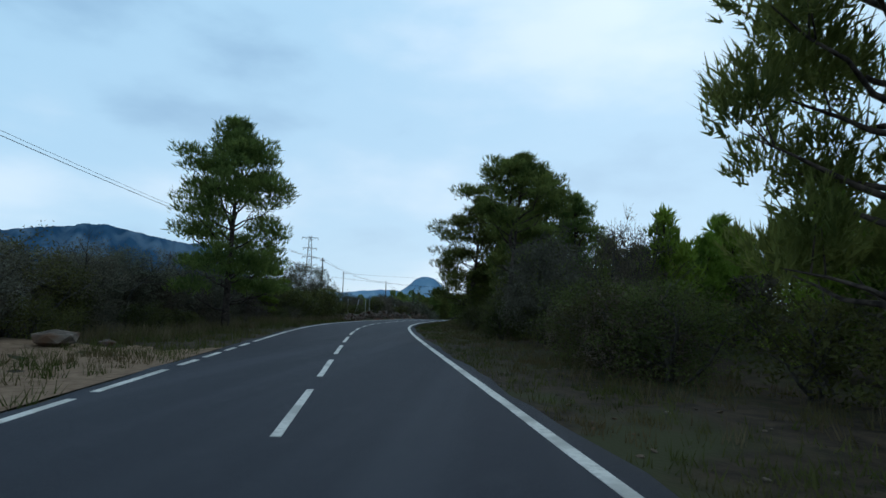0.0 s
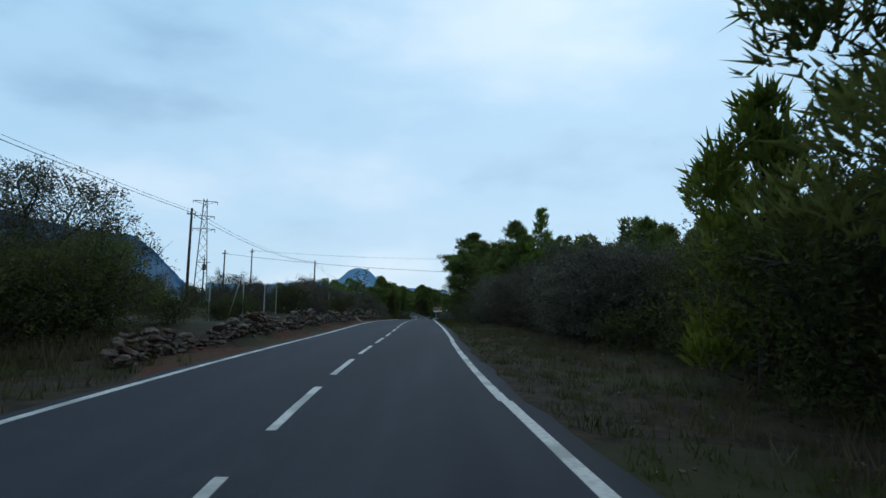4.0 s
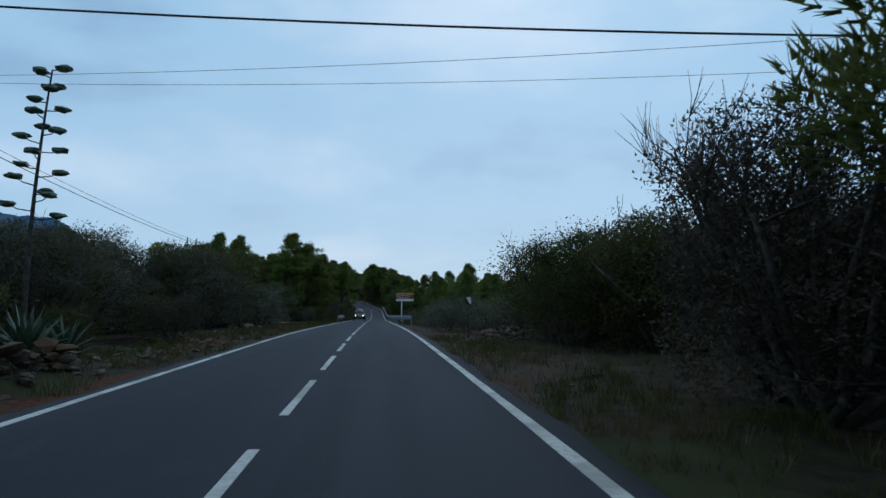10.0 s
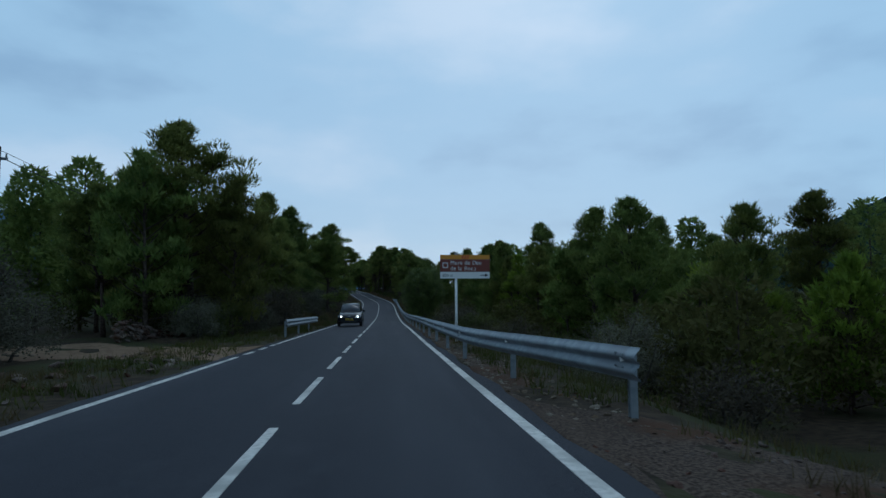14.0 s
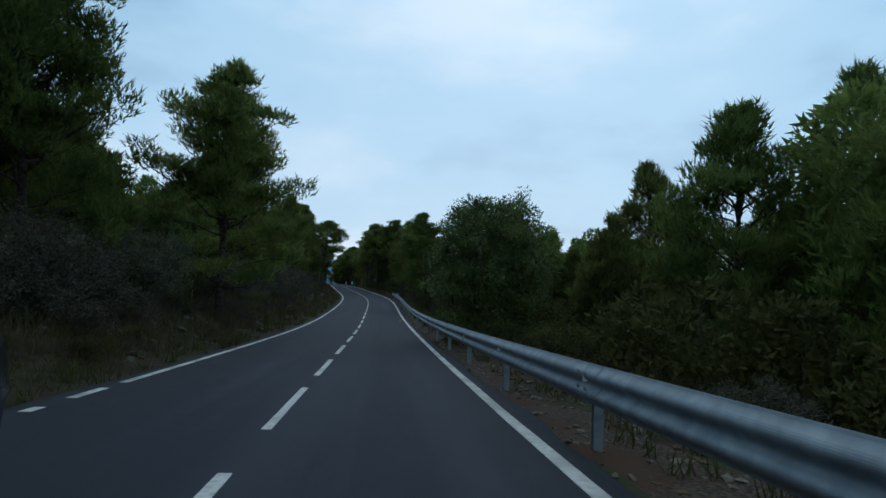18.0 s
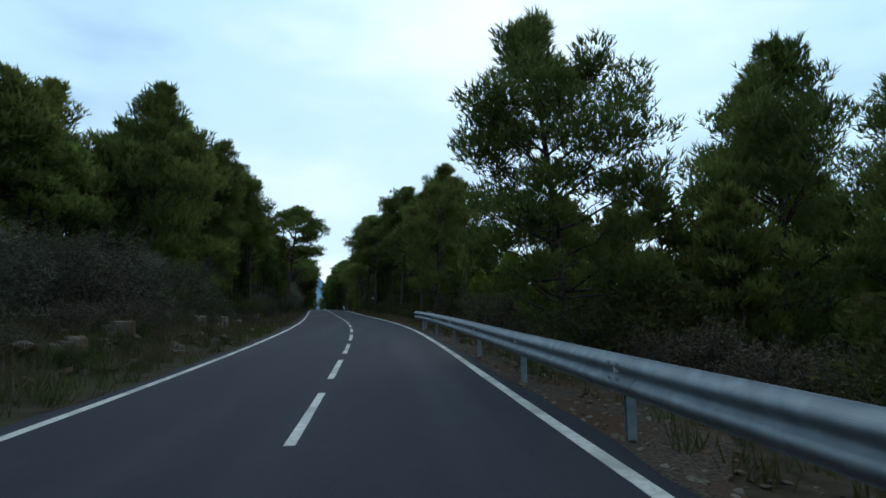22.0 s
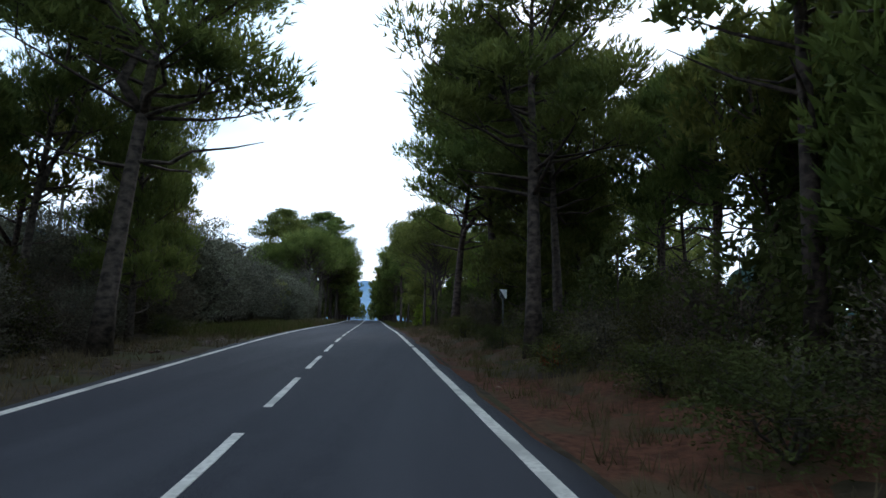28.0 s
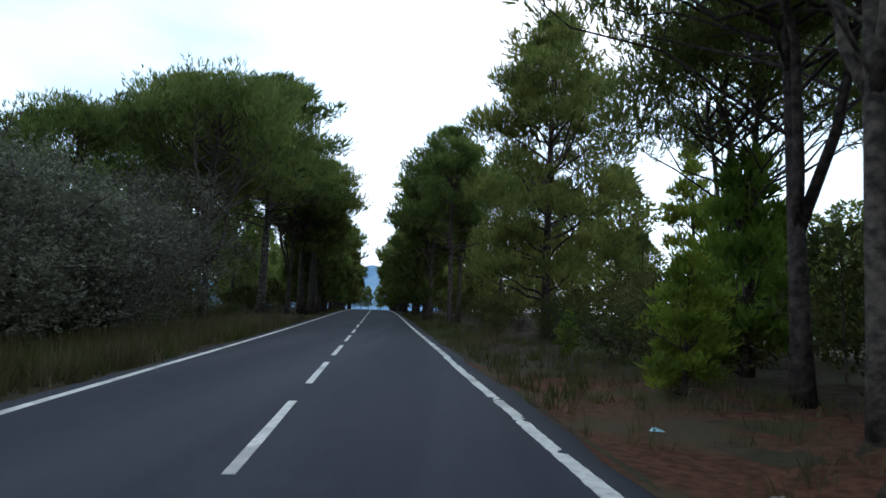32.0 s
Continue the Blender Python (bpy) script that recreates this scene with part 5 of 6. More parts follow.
def rubble(s0, s1, o0, o1, n, size0, size1, label, seed, heap=0.0, split=60):
    """Loose stones: the larger ones things of their own, the rest one object."""
    r = random.Random(seed)
    bag = Bag()
    for k in range(n):
        s, o = r.uniform(s0, s1), r.uniform(o0, o1)
        size = r.uniform(size0, size1)
        p = on_ground(s, o)
        d = math.hypot((s - (s0 + s1) / 2) / ((s1 - s0) / 2), (o - (o0 + o1) / 2) / (abs(o1 - o0) / 2))
        z = p[2] + heap * max(0, 1 - d) + size * 0.12
        m = Matrix.Translation((p[0], p[1], z)) @ Euler((r.uniform(-0.5, 0.5), r.uniform(-0.5, 0.5), r.uniform(0, 6.3))).to_matrix().to_4x4() @ Matrix.Diagonal((size * 1.2, size, size * 0.75, 1))
        me = STONES[r.randrange(7)]
        bag.add(np.array([m @ w.co for w in me.vertices]), [tuple(q.vertices) for q in me.polygons])
    tagged(new("loose_stones", bag.mesh("loose_stones", STONE)), label, "stones", kind="stuff")


rubble(125.8, 129.8, 4.6, 8.6, 620, 0.07, 0.28, "heap of broken reddish stones beside the road", 4, 0.5)
rubble(112, 155, 3.2, 6.2, 2200, 0.02, 0.09, "grey gravel scattered on the verge", 5)
rubble(155, 262, 3.12, 4.4, 3000, 0.03, 0.12, "broken stones and gravel under the guardrail", 6)
rubble(265, 345, 3.6, 7.5, 380, 0.03, 0.13, "pale stones on red soil beside the road", 7)
rubble(48, 75, 3.4, 9.0, 350, 0.04, 0.16, "small stones on the grassy verge", 8)
rubble(205, 262, -6.8, -4.2, 330, 0.10, 0.42, "grey rocks in the roadside bank", 9)
rubble(112, 168, -7.5, -4.0, 420, 0.06, 0.34, "stones lying on the earth beside the road", 10)
rubble(-8, 50, 3.3, 6.5, 300, 0.03, 0.10, "small stones on the grassy verge", 11)
rubble(268, 320, -6.5, -3.8, 250, 0.05, 0.22, "stones in the roadside bank", 12)


def boulder(s, off, size, label, flat=0.7):
    ob = new("boulder", STONES[int(s) % 7])
    ob.matrix_basis = place(s, off, 40 * s, (size * 1.25, size, size * flat), size * 0.2)
    tagged(ob, label, "boulder", "boulders")


for s, off, size in ((8.4, -7.2, 1.1), (9.6, -6.4, 0.5), (139.2, -6.8, 0.75), (139.9, -6.2, 0.55), (143.5, -5.6, 0.5), (144.1, -5.2, 0.35), (111.9, -5.2, 0.6), (126, -7.4, 0.8), (93.4, -4.8, 0.75),
                     (288.9, 4.9, 0.4), (56.8, 11.0, 0.6), (246, -5.6, 0.6), (248, -6.0, 0.5)):
    boulder(s, off, size, "pale weathered limestone boulder lying on the verge")


def ledge(s, off, long, wide, high, seed):
    """A slab of pale bedrock breaking out of the bank: stepped layers with a ragged edge."""
    rng = np.random.default_rng(seed)
    root = tagged(new("rock_ledge"), "pale layered limestone ledge breaking out of the bank", "rock", "rock ledges")
    root.matrix_basis = place(s, off, 90 + rng.uniform(-14, 14))
    for k in range(3):
        n = 14
        a = np.arange(n) * 2 * np.pi / n
        r = rng.uniform(0.8, 1.15, n) * (1 - 0.2 * k)
        x, y = np.cos(a) * r * long / 2, np.sin(a) * r * wide / 2 - 0.1 * k
        z0, z1 = -0.25 + high * (k / 3), high * (k + 1) / 3
        top = z1 + rng.normal(0, 0.02, n)
        v = np.concatenate([np.stack([x * 1.04, y * 1.04, np.full(n, z0)], 1), np.stack([x, y, top - 0.025], 1), np.stack([x * 0.93, y * 0.93, top], 1)])
        f = [tuple(range(2 * n, 3 * n))]
        for i in range(n):
            i2 = (i + 1) % n
            f += [(i, i2, n + i2, n + i), (n + i, n + i2, 2 * n + i2, 2 * n + i)]
        part("rock_layer", mesh_of("rock_layer", v, f, STONE), root)


for k, (s, off, long, wide, high) in enumerate(((263.4, -5.6, 1.5, 0.8, 0.30), (261.6, -5.9, 1.3, 0.8, 0.34), (259.9, -5.5, 1.1, 0.6, 0.22), (265.6, -5.8, 1.6, 0.7, 0.26), (257.6, -5.9, 1.2, 0.7, 0.26), (267.9, -5.5, 1.2, 0.6, 0.22),
                                               (250.2, -5.8, 1.3, 0.7, 0.28), (247.4, -5.6, 1.0, 0.6, 0.2), (239.0, -5.9, 1.1, 0.7, 0.22), (266.6, -6.5, 2.0, 1.0, 0.62), (268.9, -6.7, 1.9, 1.0, 0.56), (271.1, -6.4, 1.7, 0.9, 0.60), (273.6, -6.6, 1.8, 0.9, 0.50), (276.2, -6.4, 1.5, 0.8, 0.46), (279.0, -6.5, 1.5, 0.8, 0.44), (234.6, -5.6, 1.2, 0.6, 0.2))):
    ledge(s, off, long, wide, high, 300 + k)


def sheet_patch(name, s0, s1, o0, o1, mat, label, lift=0.02):
    """An irregular patch of other soil lying on the verge."""
    st = np.arange(s0, s1 + 0.1, 0.8)
    u = np.linspace(0, 1, 9)
    S, U = np.meshgrid(st, u, indexing="ij")
    fade = np.minimum(np.minimum(S - s0, s1 - S) / 4.0, 1)
    far = o0 + (o1 - o0) * (0.55 + 0.3 * np.sin(S * 0.55) + 0.15 * np.sin(S * 1.7 + 1)) * np.clip(fade, 0.05, 1)
    O = o0 + (far - o0) * U
    p = on_ground(S, O)
    p[..., 2] += lift * np.minimum(np.minimum(U, 1 - U) * 6, 1) - 0.006
    tagged(new(name, mesh_of(name, p.reshape(-1, 3), grid_faces(len(st), 9, o1 > o0), mat, True)), label, "soil", kind="structure")


sheet_patch("gravel_verge", 110, 158, 3.02, 8.0, GRAVEL, "grey-brown gravel verge")
sheet_patch("gravel_verge", 152, 266, 3.02, 5.0, GRAVEL, "brown stony verge under the guardrail")
sheet_patch("red_verge", 266, 352, 3.05, 8.5, RED_SOIL, "dark red soil with leaf litter")
sheet_patch("red_bank", 44, 116, -3.3, -6.2, RED_SOIL, "reddish earth bank in front of the stone wall")
sheet_patch("red_bank", 118, 152, -4.2, -8.5, RED_SOIL, "reddish earth beside the road")

# ---------------------------------------------------------------- grass


def grass(s0, s1, o0, o1, n, h0, h1, mat, label, seed, clump=0.5):
    """Tufts of blades on the verge, one object."""
    rng = np.random.default_rng(seed)
    m = n // 12
    S = rng.uniform(s0, s1, m)
    O = o0 + (o1 - o0) * rng.beta(1.3, 1.6, m)
    keep = (wave(S * 0.9, O * 1.4) + rng.normal(0, 0.4, m)) > -0.25 - 1.2 * (1 - clump)
    S, O = S[keep], O[keep]
    S = np.repeat(S, 12) + rng.normal(0, 0.09, len(S) * 12)
    O = np.repeat(O, 12) + rng.normal(0, 0.09, len(O) * 12)
    c = on_ground(S, O)
    c[:, 2] -= 0.02
    k = len(c)
    hh = rng.uniform(h0, h1, k)
    d = np.stack([rng.normal(0, 0.33, k), rng.normal(0, 0.33, k), np.ones(k)], 1)
    v, f = blades(rng, c, d, hh, 0.007 + 0.012 * hh)
    tagged(new("verge_grass", mesh_of("verge_grass", v, f, mat)), label, "grass", kind="stuff")


grass(-8, 60, 3.15, 6.8, 26000, 0.06, 0.22, GRASS, "short green and dry grass on the verge", 1)
grass(-8, 60, 4.6, 9.5, 9000, 0.18, 0.42, DRY_GRASS, "tall dry grass beside the shrubs", 2, 0.2)
grass(60, 108, 3.15, 7.2, 20000, 0.06, 0.22, GRASS, "green and dry grass on the verge", 3)
grass(60, 108, 4.8, 8.0, 6000, 0.16, 0.4, DRY_GRASS, "tall dry grass beside the shrubs", 4, 0.2)
grass(106, 158, 4.4, 10, 9000, 0.08, 0.30, DRY_GRASS, "sparse dry grass on stony ground", 5, 0.1)
grass(108, 128, 3.2, 6.0, 5000, 0.10, 0.35, GRASS, "green grass on the verge", 6)
grass(156, 266, 3.7, 6.5, 16000, 0.12, 0.42, GRASS, "green grass behind the guardrail", 7, 0.3)
grass(264, 350, 3.3, 7.5, 20000, 0.08, 0.34, DRY_GRASS, "dry grass on red soil", 8, 0.2)
grass(345, 400, 3.2, 7.0, 9000, 0.15, 0.5, GRASS, "green and yellow verge grass", 9)
grass(-8, 48, -7.5, -3.25, 18000, 0.10, 0.38, GRASS, "green and dry grass on the verge", 11)
grass(10, 52, -8.5, -5.0, 6000, 0.3, 0.7, DRY_GRASS, "tall dry grass beside the shrubs", 12, 0.2)
grass(112, 182, -7.0, -3.3, 20000, 0.10, 0.36, GRASS, "green grass on the verge", 13)
grass(182, 270, -6.5, -3.25, 26000, 0.12, 0.42, GRASS, "green and dry grass on the roadside bank", 14)
grass(198, 270, -8.0, -4.2, 26000, 0.2, 0.6, DRY_GRASS, "dry grass on the roadside bank", 15, 0.2)
grass(268, 322, -7.0, -3.25, 14000, 0.10, 0.34, DRY_GRASS, "dry brownish grass on the verge", 16)
grass(346, 372, -6.6, -3.4, 14000, 0.3, 0.75, DRY_GRASS, "tall orange-brown dry grass on the verge", 19, 0.3)
grass(318, 362, -8.5, -3.25, 34000, 0.22, 0.66, GRASS, "tall bright green verge grass", 17)
grass(354, 420, -6.5, -3.25, 7000, 0.15, 0.4, GRASS, "verge grass", 18)

# ---------------------------------------------------------------- agaves, fence posts, small things


def agave(s, off, h, seed):
    rng = np.random.default_rng(seed)
    root = tagged(new("agave"), "tall flowering agave with branched stalk", "agave", "agaves")
    root.matrix_basis = place(s, off, 50 * seed)
    t = np.linspace(0, 1, 9)
    line = np.stack([0.25 * t ** 2 * (1 if seed % 2 else -1), 0.1 * np.sin(3 * t), t * h], 1)
    v, f = tube(line, np.linspace(0.075, 0.02, 9), 8)
    part("stalk", mesh_of("stalk", v, f, OLIVE_BARK, True), root)
    n = 19
    for k in range(n):
        u = 0.46 + 0.54 * k / (n - 1)
        p = np.array([np.interp(u * 8, np.arange(9), line[:, c]) for c in range(3)])
        az = k * 2.4 + rng.normal(0, 0.2)
        ln = 0.62 * (1.15 - u) + 0.16
        q = np.array([p, p + [np.cos(az) * ln * 0.6, np.sin(az) * ln * 0.6, 0.08 * ln], p + [np.cos(az) * ln, np.sin(az) * ln, 0.3 * ln]])
        vs, fs = tube(q, [0.018, 0.014, 0.010], 5)
        part("flower_stem", mesh_of("flower_stem", vs, fs, OLIVE_BARK, True), root)
        # a flat pad of seed heads at the stem's end
        bm = bmesh.new()
        bmesh.ops.create_icosphere(bm, subdivisions=2, radius=1.0)
        lump = rng.uniform(0.72, 1.22, len(bm.verts))
        for w, vert in zip(lump, bm.verts):
            vert.co = Vector((vert.co.x * 0.19 * w, vert.co.y * 0.19 * w, vert.co.z * 0.085 * w)) + Vector(q[-1])
        me = bpy.data.meshes.new("flower_cluster")
        bm.to_mesh(me)
        bm.free()
        me.materials.append(AGAVE)
        part("flower_cluster", me, root)
    for k in range(26):
        az = k * 2.4
        up = radians(18 + 60 * k / 26)
        ln = rng.uniform(0.9, 1.3)
        d = np.array([np.cos(az) * np.cos(up), np.sin(az) * np.cos(up), np.sin(up)])
        sd = np.array([-np.sin(az), np.cos(az), 0])
        pts = []
        for w, wd in ((0, 0.05), (0.3, 0.085), (0.7, 0.06), (1, 0.004)):
            c = d * ln * w + np.array([0, 0, 0.1 - 0.12 * w * w])
            pts += [c - sd * wd, c - np.array([0, 0, 0.02]), c + sd * wd]
        fs = []
        for i in range(3):
            a = i * 3
            fs += [(a, a + 3, a + 4, a + 1), (a + 1, a + 4, a + 5, a + 2), (a, a + 2, a + 5, a + 3)]
        part("leaf", mesh_of("leaf", pts, fs, AGAVE, True), root)


agave(118.1, -7.5, 7.2, 1)
agave(116.1, -8.3, 6.7, 2)


def rosette(s, off, size, seed):
    """A stalkless agave or yucca-like plant."""
    rng = np.random.default_rng(seed)
    bag = Bag()
    for k in range(40):
        az = k * 2.4
        up = radians(12 + 70 * k / 40)
        ln = size * rng.uniform(0.8, 1.2)
        d = np.array([np.cos(az) * np.cos(up), np.sin(az) * np.cos(up), np.sin(up)])
        sd = np.array([-np.sin(az), np.cos(az), 0]) * 0.05 * size
        bag.add([sd * 0.6, -sd * 0.6, d * ln * 0.5 + sd, d * ln * 0.5 - sd, d * ln + np.array([0, 0, -0.1 * ln])], [(0, 1, 3, 2), (2, 3, 4)])
    root = tagged(new("agave"), "grey-green agave rosette with pointed leaves", "agave", "agaves")
    root.matrix_basis = place(s, off)
    part("leaves", bag.mesh("rosette", AGAVE), root)


for k, (s, off, z) in enumerate(((117.2, -6.9, 1.3), (119.4, -7.2, 1.2), (115.0, -7.4, 1.1), (120.6, -8.0, 1.2), (100.5, -6.6, 0.9), (98.6, -7.0, 1.0), (103.2, -6.8, 0.8))):
    rosette(s, off, z, k)

for k in range(13):
    s = 50 + 3.9 * k
    v, f = tube([(0, 0, -0.3), (0, 0, 1.95)], 0.035, 6)
    ob = tagged(new("fence_post", mesh_of("fence_post", v, f, CONCRETE)), "thin pale concrete fence post among shrubs", "fence post", "fence posts")
    ob.matrix_basis = place(s, -8.6 - 0.4 * math.sin(k), 0)
for s, off in ((62.5, -8.1), (77.8, -8.3)):
    v, f = tube([(0, 0, -0.2), (0.7, -0.5, 1.8)], 0.03, 6)
    ob = tagged(new("fence_strut", mesh_of("fence_strut", v, f, CONCRETE)), "slanting pale fence strut among shrubs", "fence post", "fence posts")
    ob.matrix_basis = place(s, off, 0)

for s, off, lx in ((228.5, -8.0, 0.25), (229.1, -8.3, -0.1), (224.0, -9.0, 0.05), (266.0, -8.4, 0.03), (268.3, -8.6, -0.04)):
    v, f = tube([(0, 0, -0.2), (lx, 0.05, 1.5)], 0.025, 6)
    ob = tagged(new("fence_post", mesh_of("fence_post", v, f, CONCRETE)), "thin pale leaning stake on the wooded bank", "fence post", "fence posts")
    ob.matrix_basis = place(s, off, 0)

YELLOW_PAINT = plain("faded_yellow_paint", (0.55, 0.50, 0.22), 0.7)


def road_number(body, s, off, mat, turn):
    cu = bpy.data.curves.new("mark", "FONT")
    cu.body, cu.size, cu.extrude = body, 0.36, 0.002
    ob = bpy.data.objects.new("mark", cu)
    scene.collection.objects.link(ob)
    me = bpy.data.meshes.new_from_object(ob.evaluated_get(bpy.context.evaluated_depsgraph_get()))
    bpy.data.objects.remove(ob)
    me.materials.append(mat)
    p = at(s, off, 0.004)
    part("painted_number", me, road, m=Matrix.Translation(Vector(p)) @ Matrix.Rotation(heading(s) + radians(turn), 4, "Z"))


road_number("3", 186.1, 2.52, PAINT, 60)
road_number("5", 229.6, 2.46, YELLOW_PAINT, 30)


def litter(s, off, col, label, size=0.12):
    rng = np.random.default_rng(int(s))
    v, f = tube([(0, 0, -0.02), (size, 0.02, 0.0), (size * 1.6, 0, -0.02)], [0.03, 0.05, 0.02], 7)
    v = v + rng.normal(0, 0.008, v.shape)
    ob = tagged(new("litter", mesh_of("litter", v, f, plain("litter", col, 0.4))), label, "litter", "roadside litter")
    ob.matrix_basis = place(s, off, 37 * s)


litter(344.5, 4.3, (0.35, 0.65, 0.72), "crumpled pale blue plastic bottle on red soil")
litter(334.8, 4.9, (0.6, 0.32, 0.2), "crumpled orange wrapper on red soil")
litter(256.6, 4.6, (0.7, 0.7, 0.66), "crumpled white paper on the stony verge")
litter(256.0, 5.0, (0.7, 0.7, 0.66), "crumpled white paper on the stony verge", 0.15)
RED_LEAF = material("red_dry_leaves", (0.16, 0.03, 0.015), (0.30, 0.06, 0.03), 4, 0.8, 0, spec=0.15, trans=0.2)
make_leafy("shrub", 191, 0.55, 0.32, 4, 700, RED_LEAF, OLIVE_BARK, "small shrub with dry red leaves on the verge", "shrub", 0.07, 0.02).matrix_basis = place(305.4, 5.3)

# ---------------------------------------------------------------- oncoming car
CAR_PAINT = plain("dark_blue_car_paint", (0.010, 0.012, 0.020), 0.22, 0.2, 0.6)
GLASS = plain("car_glass", (0.02, 0.025, 0.028), 0.06, 0.0, 0.8)
TYRE = plain("tyre_rubber", (0.012, 0.012, 0.012), 0.8)
CHROME = plain("chrome", (0.62, 0.63, 0.64), 0.18, 1.0)
TRIM = plain("black_trim", (0.012, 0.012, 0.013), 0.6)
LAMP = plain("headlamp_lit", (1.0, 0.98, 0.92), 0.2, 0, 0.5, 6.0)
LAMP_GLASS = plain("headlamp_glass", (0.30, 0.31, 0.32), 0.1, 0.3)
PLATE = plain("plate_yellow", (0.62, 0.40, 0.02), 0.5)


def loft(sections, closed_ends=True):
    """Sections: lists of the same number of points, joined in order."""
    n = len(sections[0])
    v = np.concatenate([np.asarray(s, float) for s in sections])
    f = []
    for i in range(len(sections) - 1):
        for k in range(n):
            k2 = (k + 1) % n
            f.append((i * n + k, i * n + k2, (i + 1) * n + k2, (i + 1) * n + k))
    if closed_ends:
        f.append(tuple(range(n - 1, -1, -1)))
        f.append(tuple((len(sections) - 1) * n + k for k in range(n)))
    return v, f


def section(y, w, z0, z1, crown=0.03, n=5):
    """Body cross-section at length y: half width w, from sill z0 to shoulder z1."""
    right = [(w * 0.86, z0), (w * 0.97, z0 + 0.12), (w, z0 + (z1 - z0) * 0.55), (w * 0.97, z0 + (z1 - z0) * 0.85), (w * 0.88, z1)]
    top = [(w * 0.45, z1 + crown), (0, z1 + crown * 1.3), (-w * 0.45, z1 + crown)]
    left = [(-x, z) for x, z in right[::-1]]
    return [(x, y, z) for x, z in right + top + left + [(-w * 0.4, z0 - 0.02), (w * 0.4, z0 - 0.02)]]


def build_car(s_front, off):
    """A dark sport-utility car facing the camera; its nose points back along the road."""
    root = tagged(new("car"), "dark blue sport-utility car with lit headlamps on the road", "car")
    p = at(s_front, off)
    root.matrix_basis = Matrix.Translation(Vector(p)) @ Matrix.Rotation(heading(s_front), 4, "Z")
    body = [section(0.0, 0.72, 0.34, 0.66), section(0.06, 0.80, 0.27, 0.76), section(0.25, 0.87, 0.25, 0.86), section(0.9, 0.90, 0.25, 0.98), section(1.25, 0.905, 0.25, 1.02),
            section(2.4, 0.905, 0.26, 1.04), section(3.6, 0.90, 0.27, 1.06), section(4.2, 0.86, 0.30, 1.06), section(4.40, 0.78, 0.36, 1.02)]
    v, f = loft(body)
    part("body", mesh_of("car_body", v, f, CAR_PAINT, True), root)
    cab = lambda y, w, z0, z1, wt: [(w, y, z0), (wt + 0.03, y, z1 - 0.06), (wt, y, z1), (0, y, z1 + 0.03), (-wt, y, z1), (-wt - 0.03, y, z1 - 0.06), (-w, y, z0)]
    v, f = loft([cab(1.15, 0.80, 0.99, 1.04, 0.72), cab(1.5, 0.81, 1.0, 1.30, 0.66), cab(1.98, 0.81, 1.0, 1.585, 0.60), cab(3.0, 0.81, 1.0, 1.62, 0.60), cab(3.9, 0.79, 1.0, 1.56, 0.58), cab(4.3, 0.74, 1.0, 1.2, 0.62)])
    part("cabin", mesh_of("car_cabin", v, f, CAR_PAINT, True), root)

    def pane(name, corners, out):
        q = np.array(corners, float)
        n = np.cross(q[1] - q[0], q[3] - q[0])
        n *= (1 if n @ np.array(out) > 0 else -1) / np.linalg.norm(n)
        v = np.concatenate([q - 0.01 * n, q + 0.014 * n])
        part(name, mesh_of(name, v, [(0, 1, 2, 3), (4, 7, 6, 5), (0, 4, 5, 1), (1, 5, 6, 2), (2, 6, 7, 3), (3, 7, 4, 0)], GLASS), root)

    pane("windscreen", [(-0.70, 1.20, 1.07), (0.70, 1.20, 1.07), (0.575, 1.93, 1.565), (-0.575, 1.93, 1.565)], (0, -1, 0.8))
    for sx in (-1, 1):
        for y0, y1 in ((1.75, 2.72), (2.80, 3.75)):
            pane("side_window", [(sx * 0.805, y0, 1.06), (sx * 0.805, y1, 1.06), (sx * 0.655, y1 - 0.08, 1.47), (sx * 0.655, y0 + 0.22, 1.47)], (sx, 0, 0.3))
    for sx in (-1, 1):
        v, f = tube([(sx * 0.70, 1.30, 1.06), (sx * 0.655, 1.62, 1.37), (sx * 0.60, 1.98, 1.60)], 0.035, 6)
        part("pillar", mesh_of("pillar", v, f, CAR_PAINT, True), root)
        v, f = tube([(sx * 0.585, 2.1, 1.67), (sx * 0.57, 3.8, 1.645)], 0.018, 6)
        part("roof_rail", mesh_of("roof_rail", v, f, CHROME, True), root)
        b = Bag()
        b.box((min(sx * 0.90, sx * 1.09), 1.33, 1.02), (max(sx * 0.90, sx * 1.09), 1.45, 1.17))
        part("mirror", b.mesh("mirror", CAR_PAINT), root)
        b = Bag()
        b.add([(sx * 0.40, -0.01, 0.66), (sx * 0.82, 0.10, 0.68), (sx * 0.84, 0.17, 0.82), (sx * 0.44, 0.02, 0.78), (sx * 0.40, 0.3, 0.66), (sx * 0.8, 0.4, 0.68), (sx * 0.8, 0.4, 0.80), (sx * 0.44, 0.3, 0.78)],
              [(0, 1, 2, 3), (4, 7, 6, 5), (0, 4, 5, 1), (3, 2, 6, 7), (0, 3, 7, 4), (1, 5, 6, 2)])
        lamp = part("headlamp", b.mesh("headlamp", LAMP_GLASS), root)
        bm = bmesh.new()
        bmesh.ops.create_uvsphere(bm, u_segments=12, v_segments=8, radius=0.055)
        me = bpy.data.meshes.new("bulb")
        bm.to_mesh(me)
        bm.free()
        me.materials.append(LAMP)
        part("bulb", me, lamp, "lit white bulb", Matrix.Translation((sx * 0.60, 0.02, 0.735)))
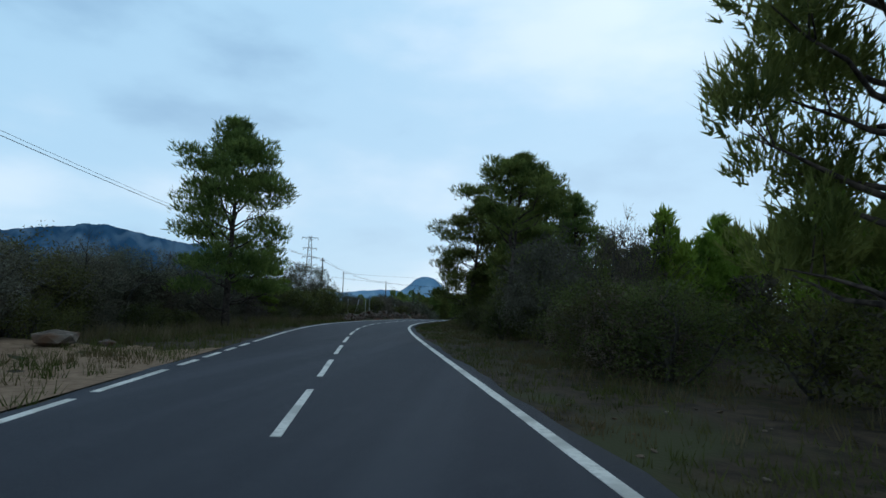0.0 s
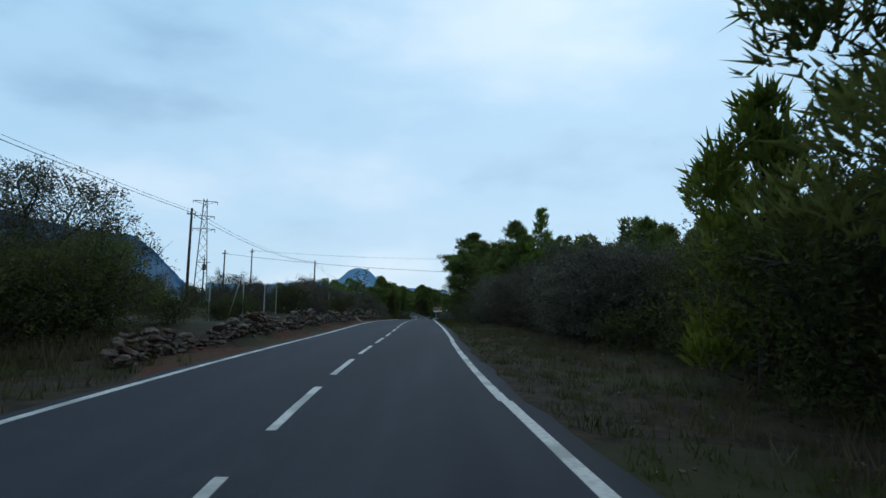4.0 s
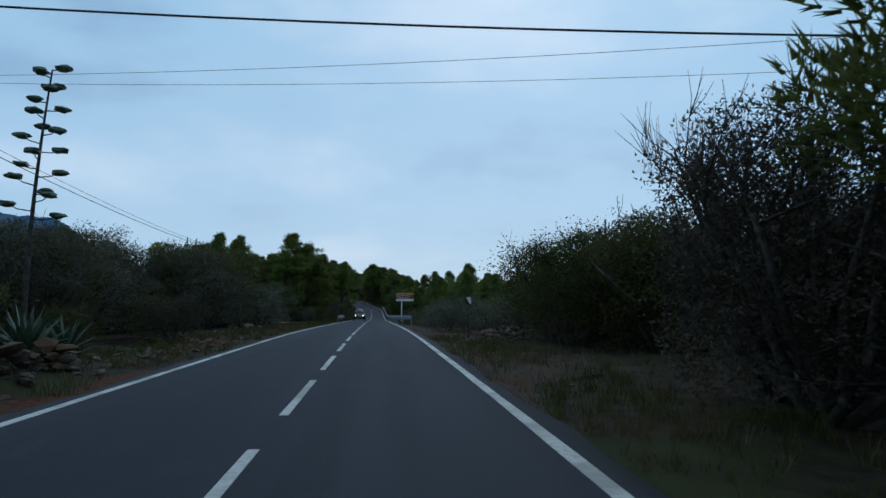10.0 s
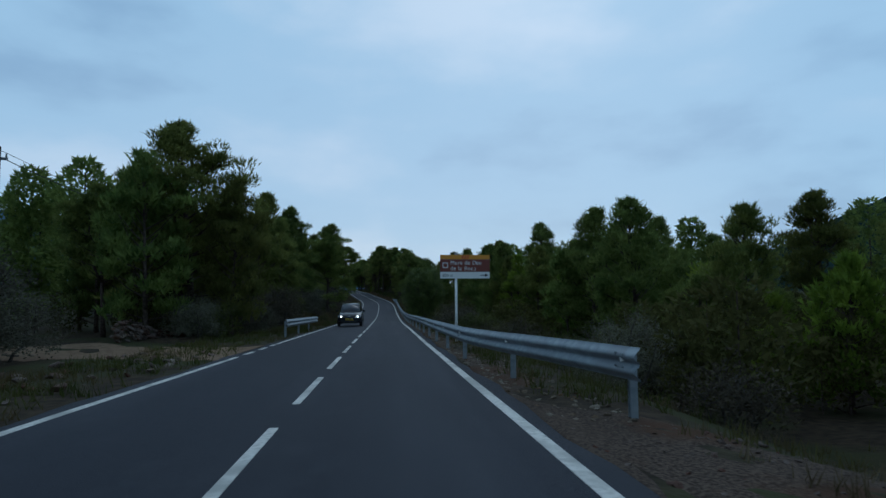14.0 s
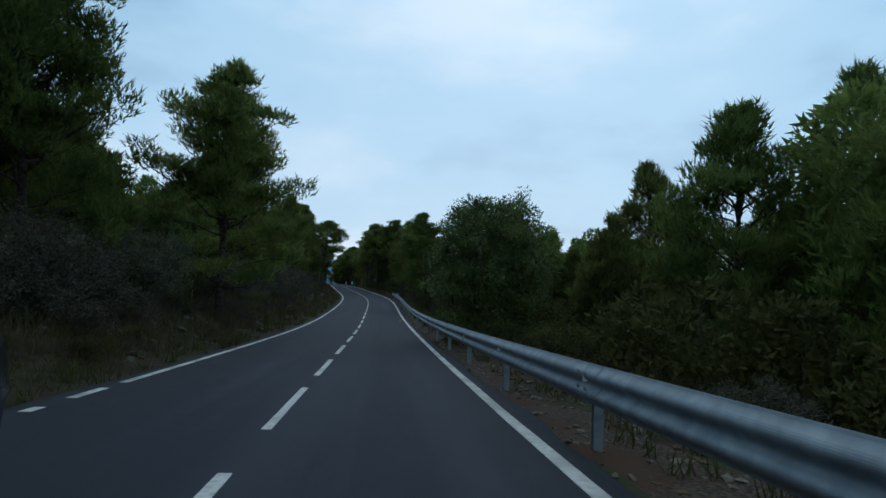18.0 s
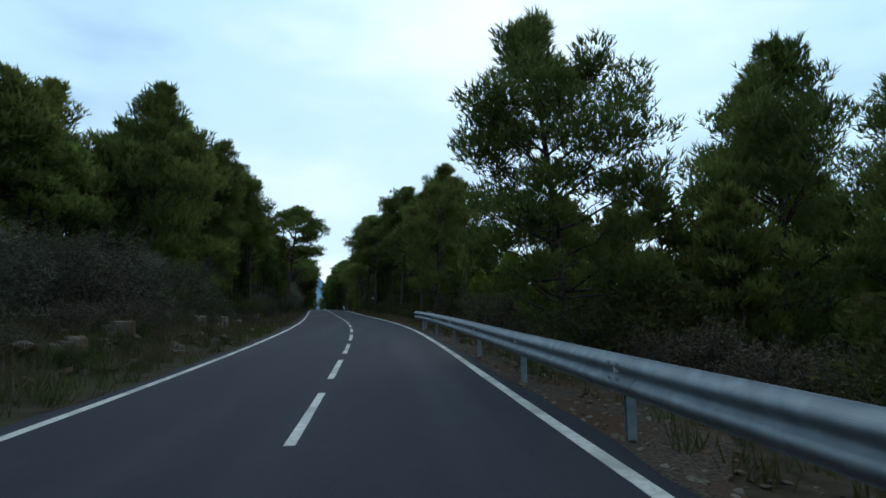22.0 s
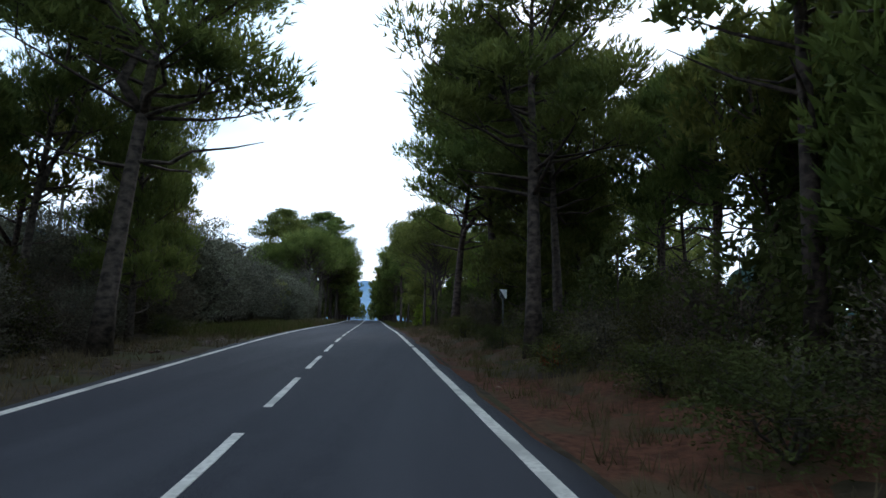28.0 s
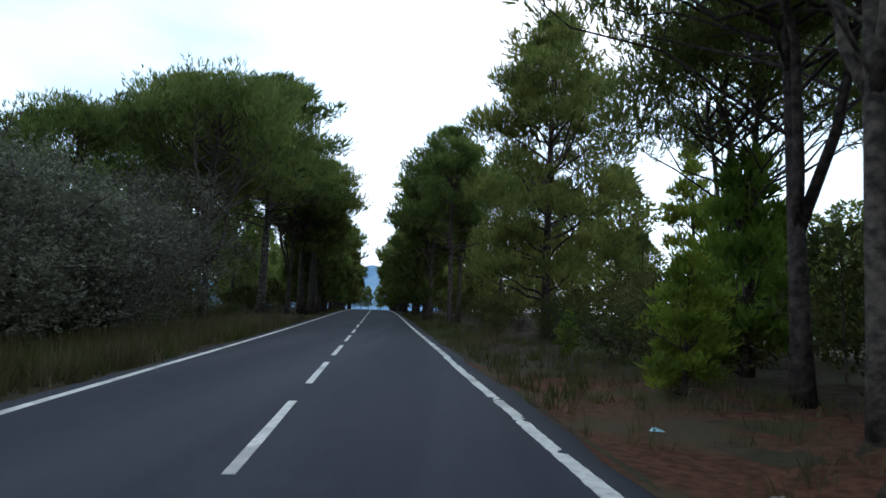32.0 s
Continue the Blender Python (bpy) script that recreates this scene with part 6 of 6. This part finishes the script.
        for y in (0.88, 3.5):
            v, f = tube([(sx * 0.70, y, 0.34), (sx * 0.73, y, 0.34), (sx * 0.90, y, 0.34), (sx * 0.915, y, 0.34)], [0.30, 0.34, 0.34, 0.30], 24)
            wheel = part("wheel", mesh_of("tyre", v, f, TYRE, True), root)
            v, f = tube([(sx * 0.90, y, 0.34), (sx * 0.925, y, 0.34)], [0.23, 0.20], 16)
            part("rim", mesh_of("rim", v, f, CHROME, True), wheel)
    for z in (0.70, 0.76):
        b = Bag()
        b.box((-0.42, -0.035, z), (0.42, 0.10, z + 0.018))
        part("grille_bar", b.mesh("grille_bar", CHROME), root)
    b = Bag()
    b.box((-0.42, -0.02, 0.66), (0.42, 0.12, 0.80))
    part("grille", b.mesh("grille", TRIM), root)
    v, f = tube([(0, -0.05, 0.735), (0, 0.0, 0.735)], 0.065, 16)
    part("badge", mesh_of("badge", v, f, CHROME, True), root)
    b = Bag()
    b.box((-0.26, -0.03, 0.48), (0.26, 0.03, 0.59))
    plate = part("number_plate", b.mesh("number_plate", PLATE), root)
    for x in (-0.19, -0.05, 0.10):
        b = Bag()
        b.box((x, -0.034, 0.51), (x + 0.10, -0.029, 0.56))
        part("plate_bar", b.mesh("plate_bar", BLACK), plate)
    b = Bag()
    b.box((-0.62, -0.012, 0.30), (0.62, 0.10, 0.45))
    part("lower_grille", b.mesh("lower_grille", TRIM), root)


build_car(190.8, -1.45)

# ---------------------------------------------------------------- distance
# blue cast of the far hills is distance haze painted into the colour
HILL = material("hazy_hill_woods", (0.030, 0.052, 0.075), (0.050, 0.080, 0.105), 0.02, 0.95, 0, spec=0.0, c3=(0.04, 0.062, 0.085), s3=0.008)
HAZE_BLUE_HILL = material("blue_distant_hills", (0.035, 0.085, 0.15), (0.055, 0.115, 0.19), 0.012, 0.95, 0, spec=0.0, c3=(0.12, 0.18, 0.25), s3=0.006)
# farthest slopes: paler blue, with more haze mixed into the base colour
HAZE_TABLE_HILL = material("blue_table_mountain", (0.14, 0.25, 0.37), (0.18, 0.30, 0.42), 0.012, 0.95, 0, spec=0.0, c3=(0.22, 0.33, 0.44), s3=0.006)
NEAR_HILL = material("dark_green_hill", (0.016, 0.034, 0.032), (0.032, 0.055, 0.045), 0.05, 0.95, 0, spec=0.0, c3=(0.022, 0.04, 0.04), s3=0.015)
EYE = at(120.0)


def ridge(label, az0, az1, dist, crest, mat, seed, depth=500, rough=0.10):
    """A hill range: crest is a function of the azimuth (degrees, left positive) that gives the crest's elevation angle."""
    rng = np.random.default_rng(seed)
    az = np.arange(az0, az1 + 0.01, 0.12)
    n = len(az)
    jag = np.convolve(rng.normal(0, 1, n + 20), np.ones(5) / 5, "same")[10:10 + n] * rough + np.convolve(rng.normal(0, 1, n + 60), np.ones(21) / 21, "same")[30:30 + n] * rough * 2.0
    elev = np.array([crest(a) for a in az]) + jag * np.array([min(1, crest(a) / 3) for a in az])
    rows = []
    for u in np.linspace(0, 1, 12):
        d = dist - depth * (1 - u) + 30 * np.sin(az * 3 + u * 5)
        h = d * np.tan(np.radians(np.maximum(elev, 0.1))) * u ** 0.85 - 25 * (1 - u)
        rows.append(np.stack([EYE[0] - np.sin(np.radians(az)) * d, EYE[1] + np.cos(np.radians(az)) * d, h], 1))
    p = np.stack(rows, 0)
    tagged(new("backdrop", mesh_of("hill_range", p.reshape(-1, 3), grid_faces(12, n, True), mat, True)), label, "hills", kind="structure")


def bell(a, c, w, h):
    return h * math.exp(-((a - c) / w) ** 2)


def plateau(a, lo, hi, soft, h):
    return h / (1 + math.exp(-(a - lo) / soft)) / (1 + math.exp((a - hi) / soft))


ridge("mountain range with pale cliffs, tinted blue for haze", 19, 75, 2600, lambda a: max(0.3, plateau(a, 24.5, 90, 1.6, 5.9) + bell(a, 28, 2.2, 0.9) + bell(a, 38, 6, 1.6)), HAZE_BLUE_HILL, 1)
ridge("flat-topped mountain tinted pale blue for haze", -2, 20, 3200, lambda a: max(0.3, plateau(a, 5.5, 8.8, 0.45, 1.7) + bell(a, 7.2, 5.0, 0.5) + 2.0), HAZE_TABLE_HILL, 2, rough=0.04)
ridge("wooded slope closing the valley, tinted pale blue for haze", 0, 22, 2200, lambda a: max(0.2, 2.2 + bell(a, 11, 4, 0.5)), HAZE_TABLE_HILL, 3, rough=0.05)
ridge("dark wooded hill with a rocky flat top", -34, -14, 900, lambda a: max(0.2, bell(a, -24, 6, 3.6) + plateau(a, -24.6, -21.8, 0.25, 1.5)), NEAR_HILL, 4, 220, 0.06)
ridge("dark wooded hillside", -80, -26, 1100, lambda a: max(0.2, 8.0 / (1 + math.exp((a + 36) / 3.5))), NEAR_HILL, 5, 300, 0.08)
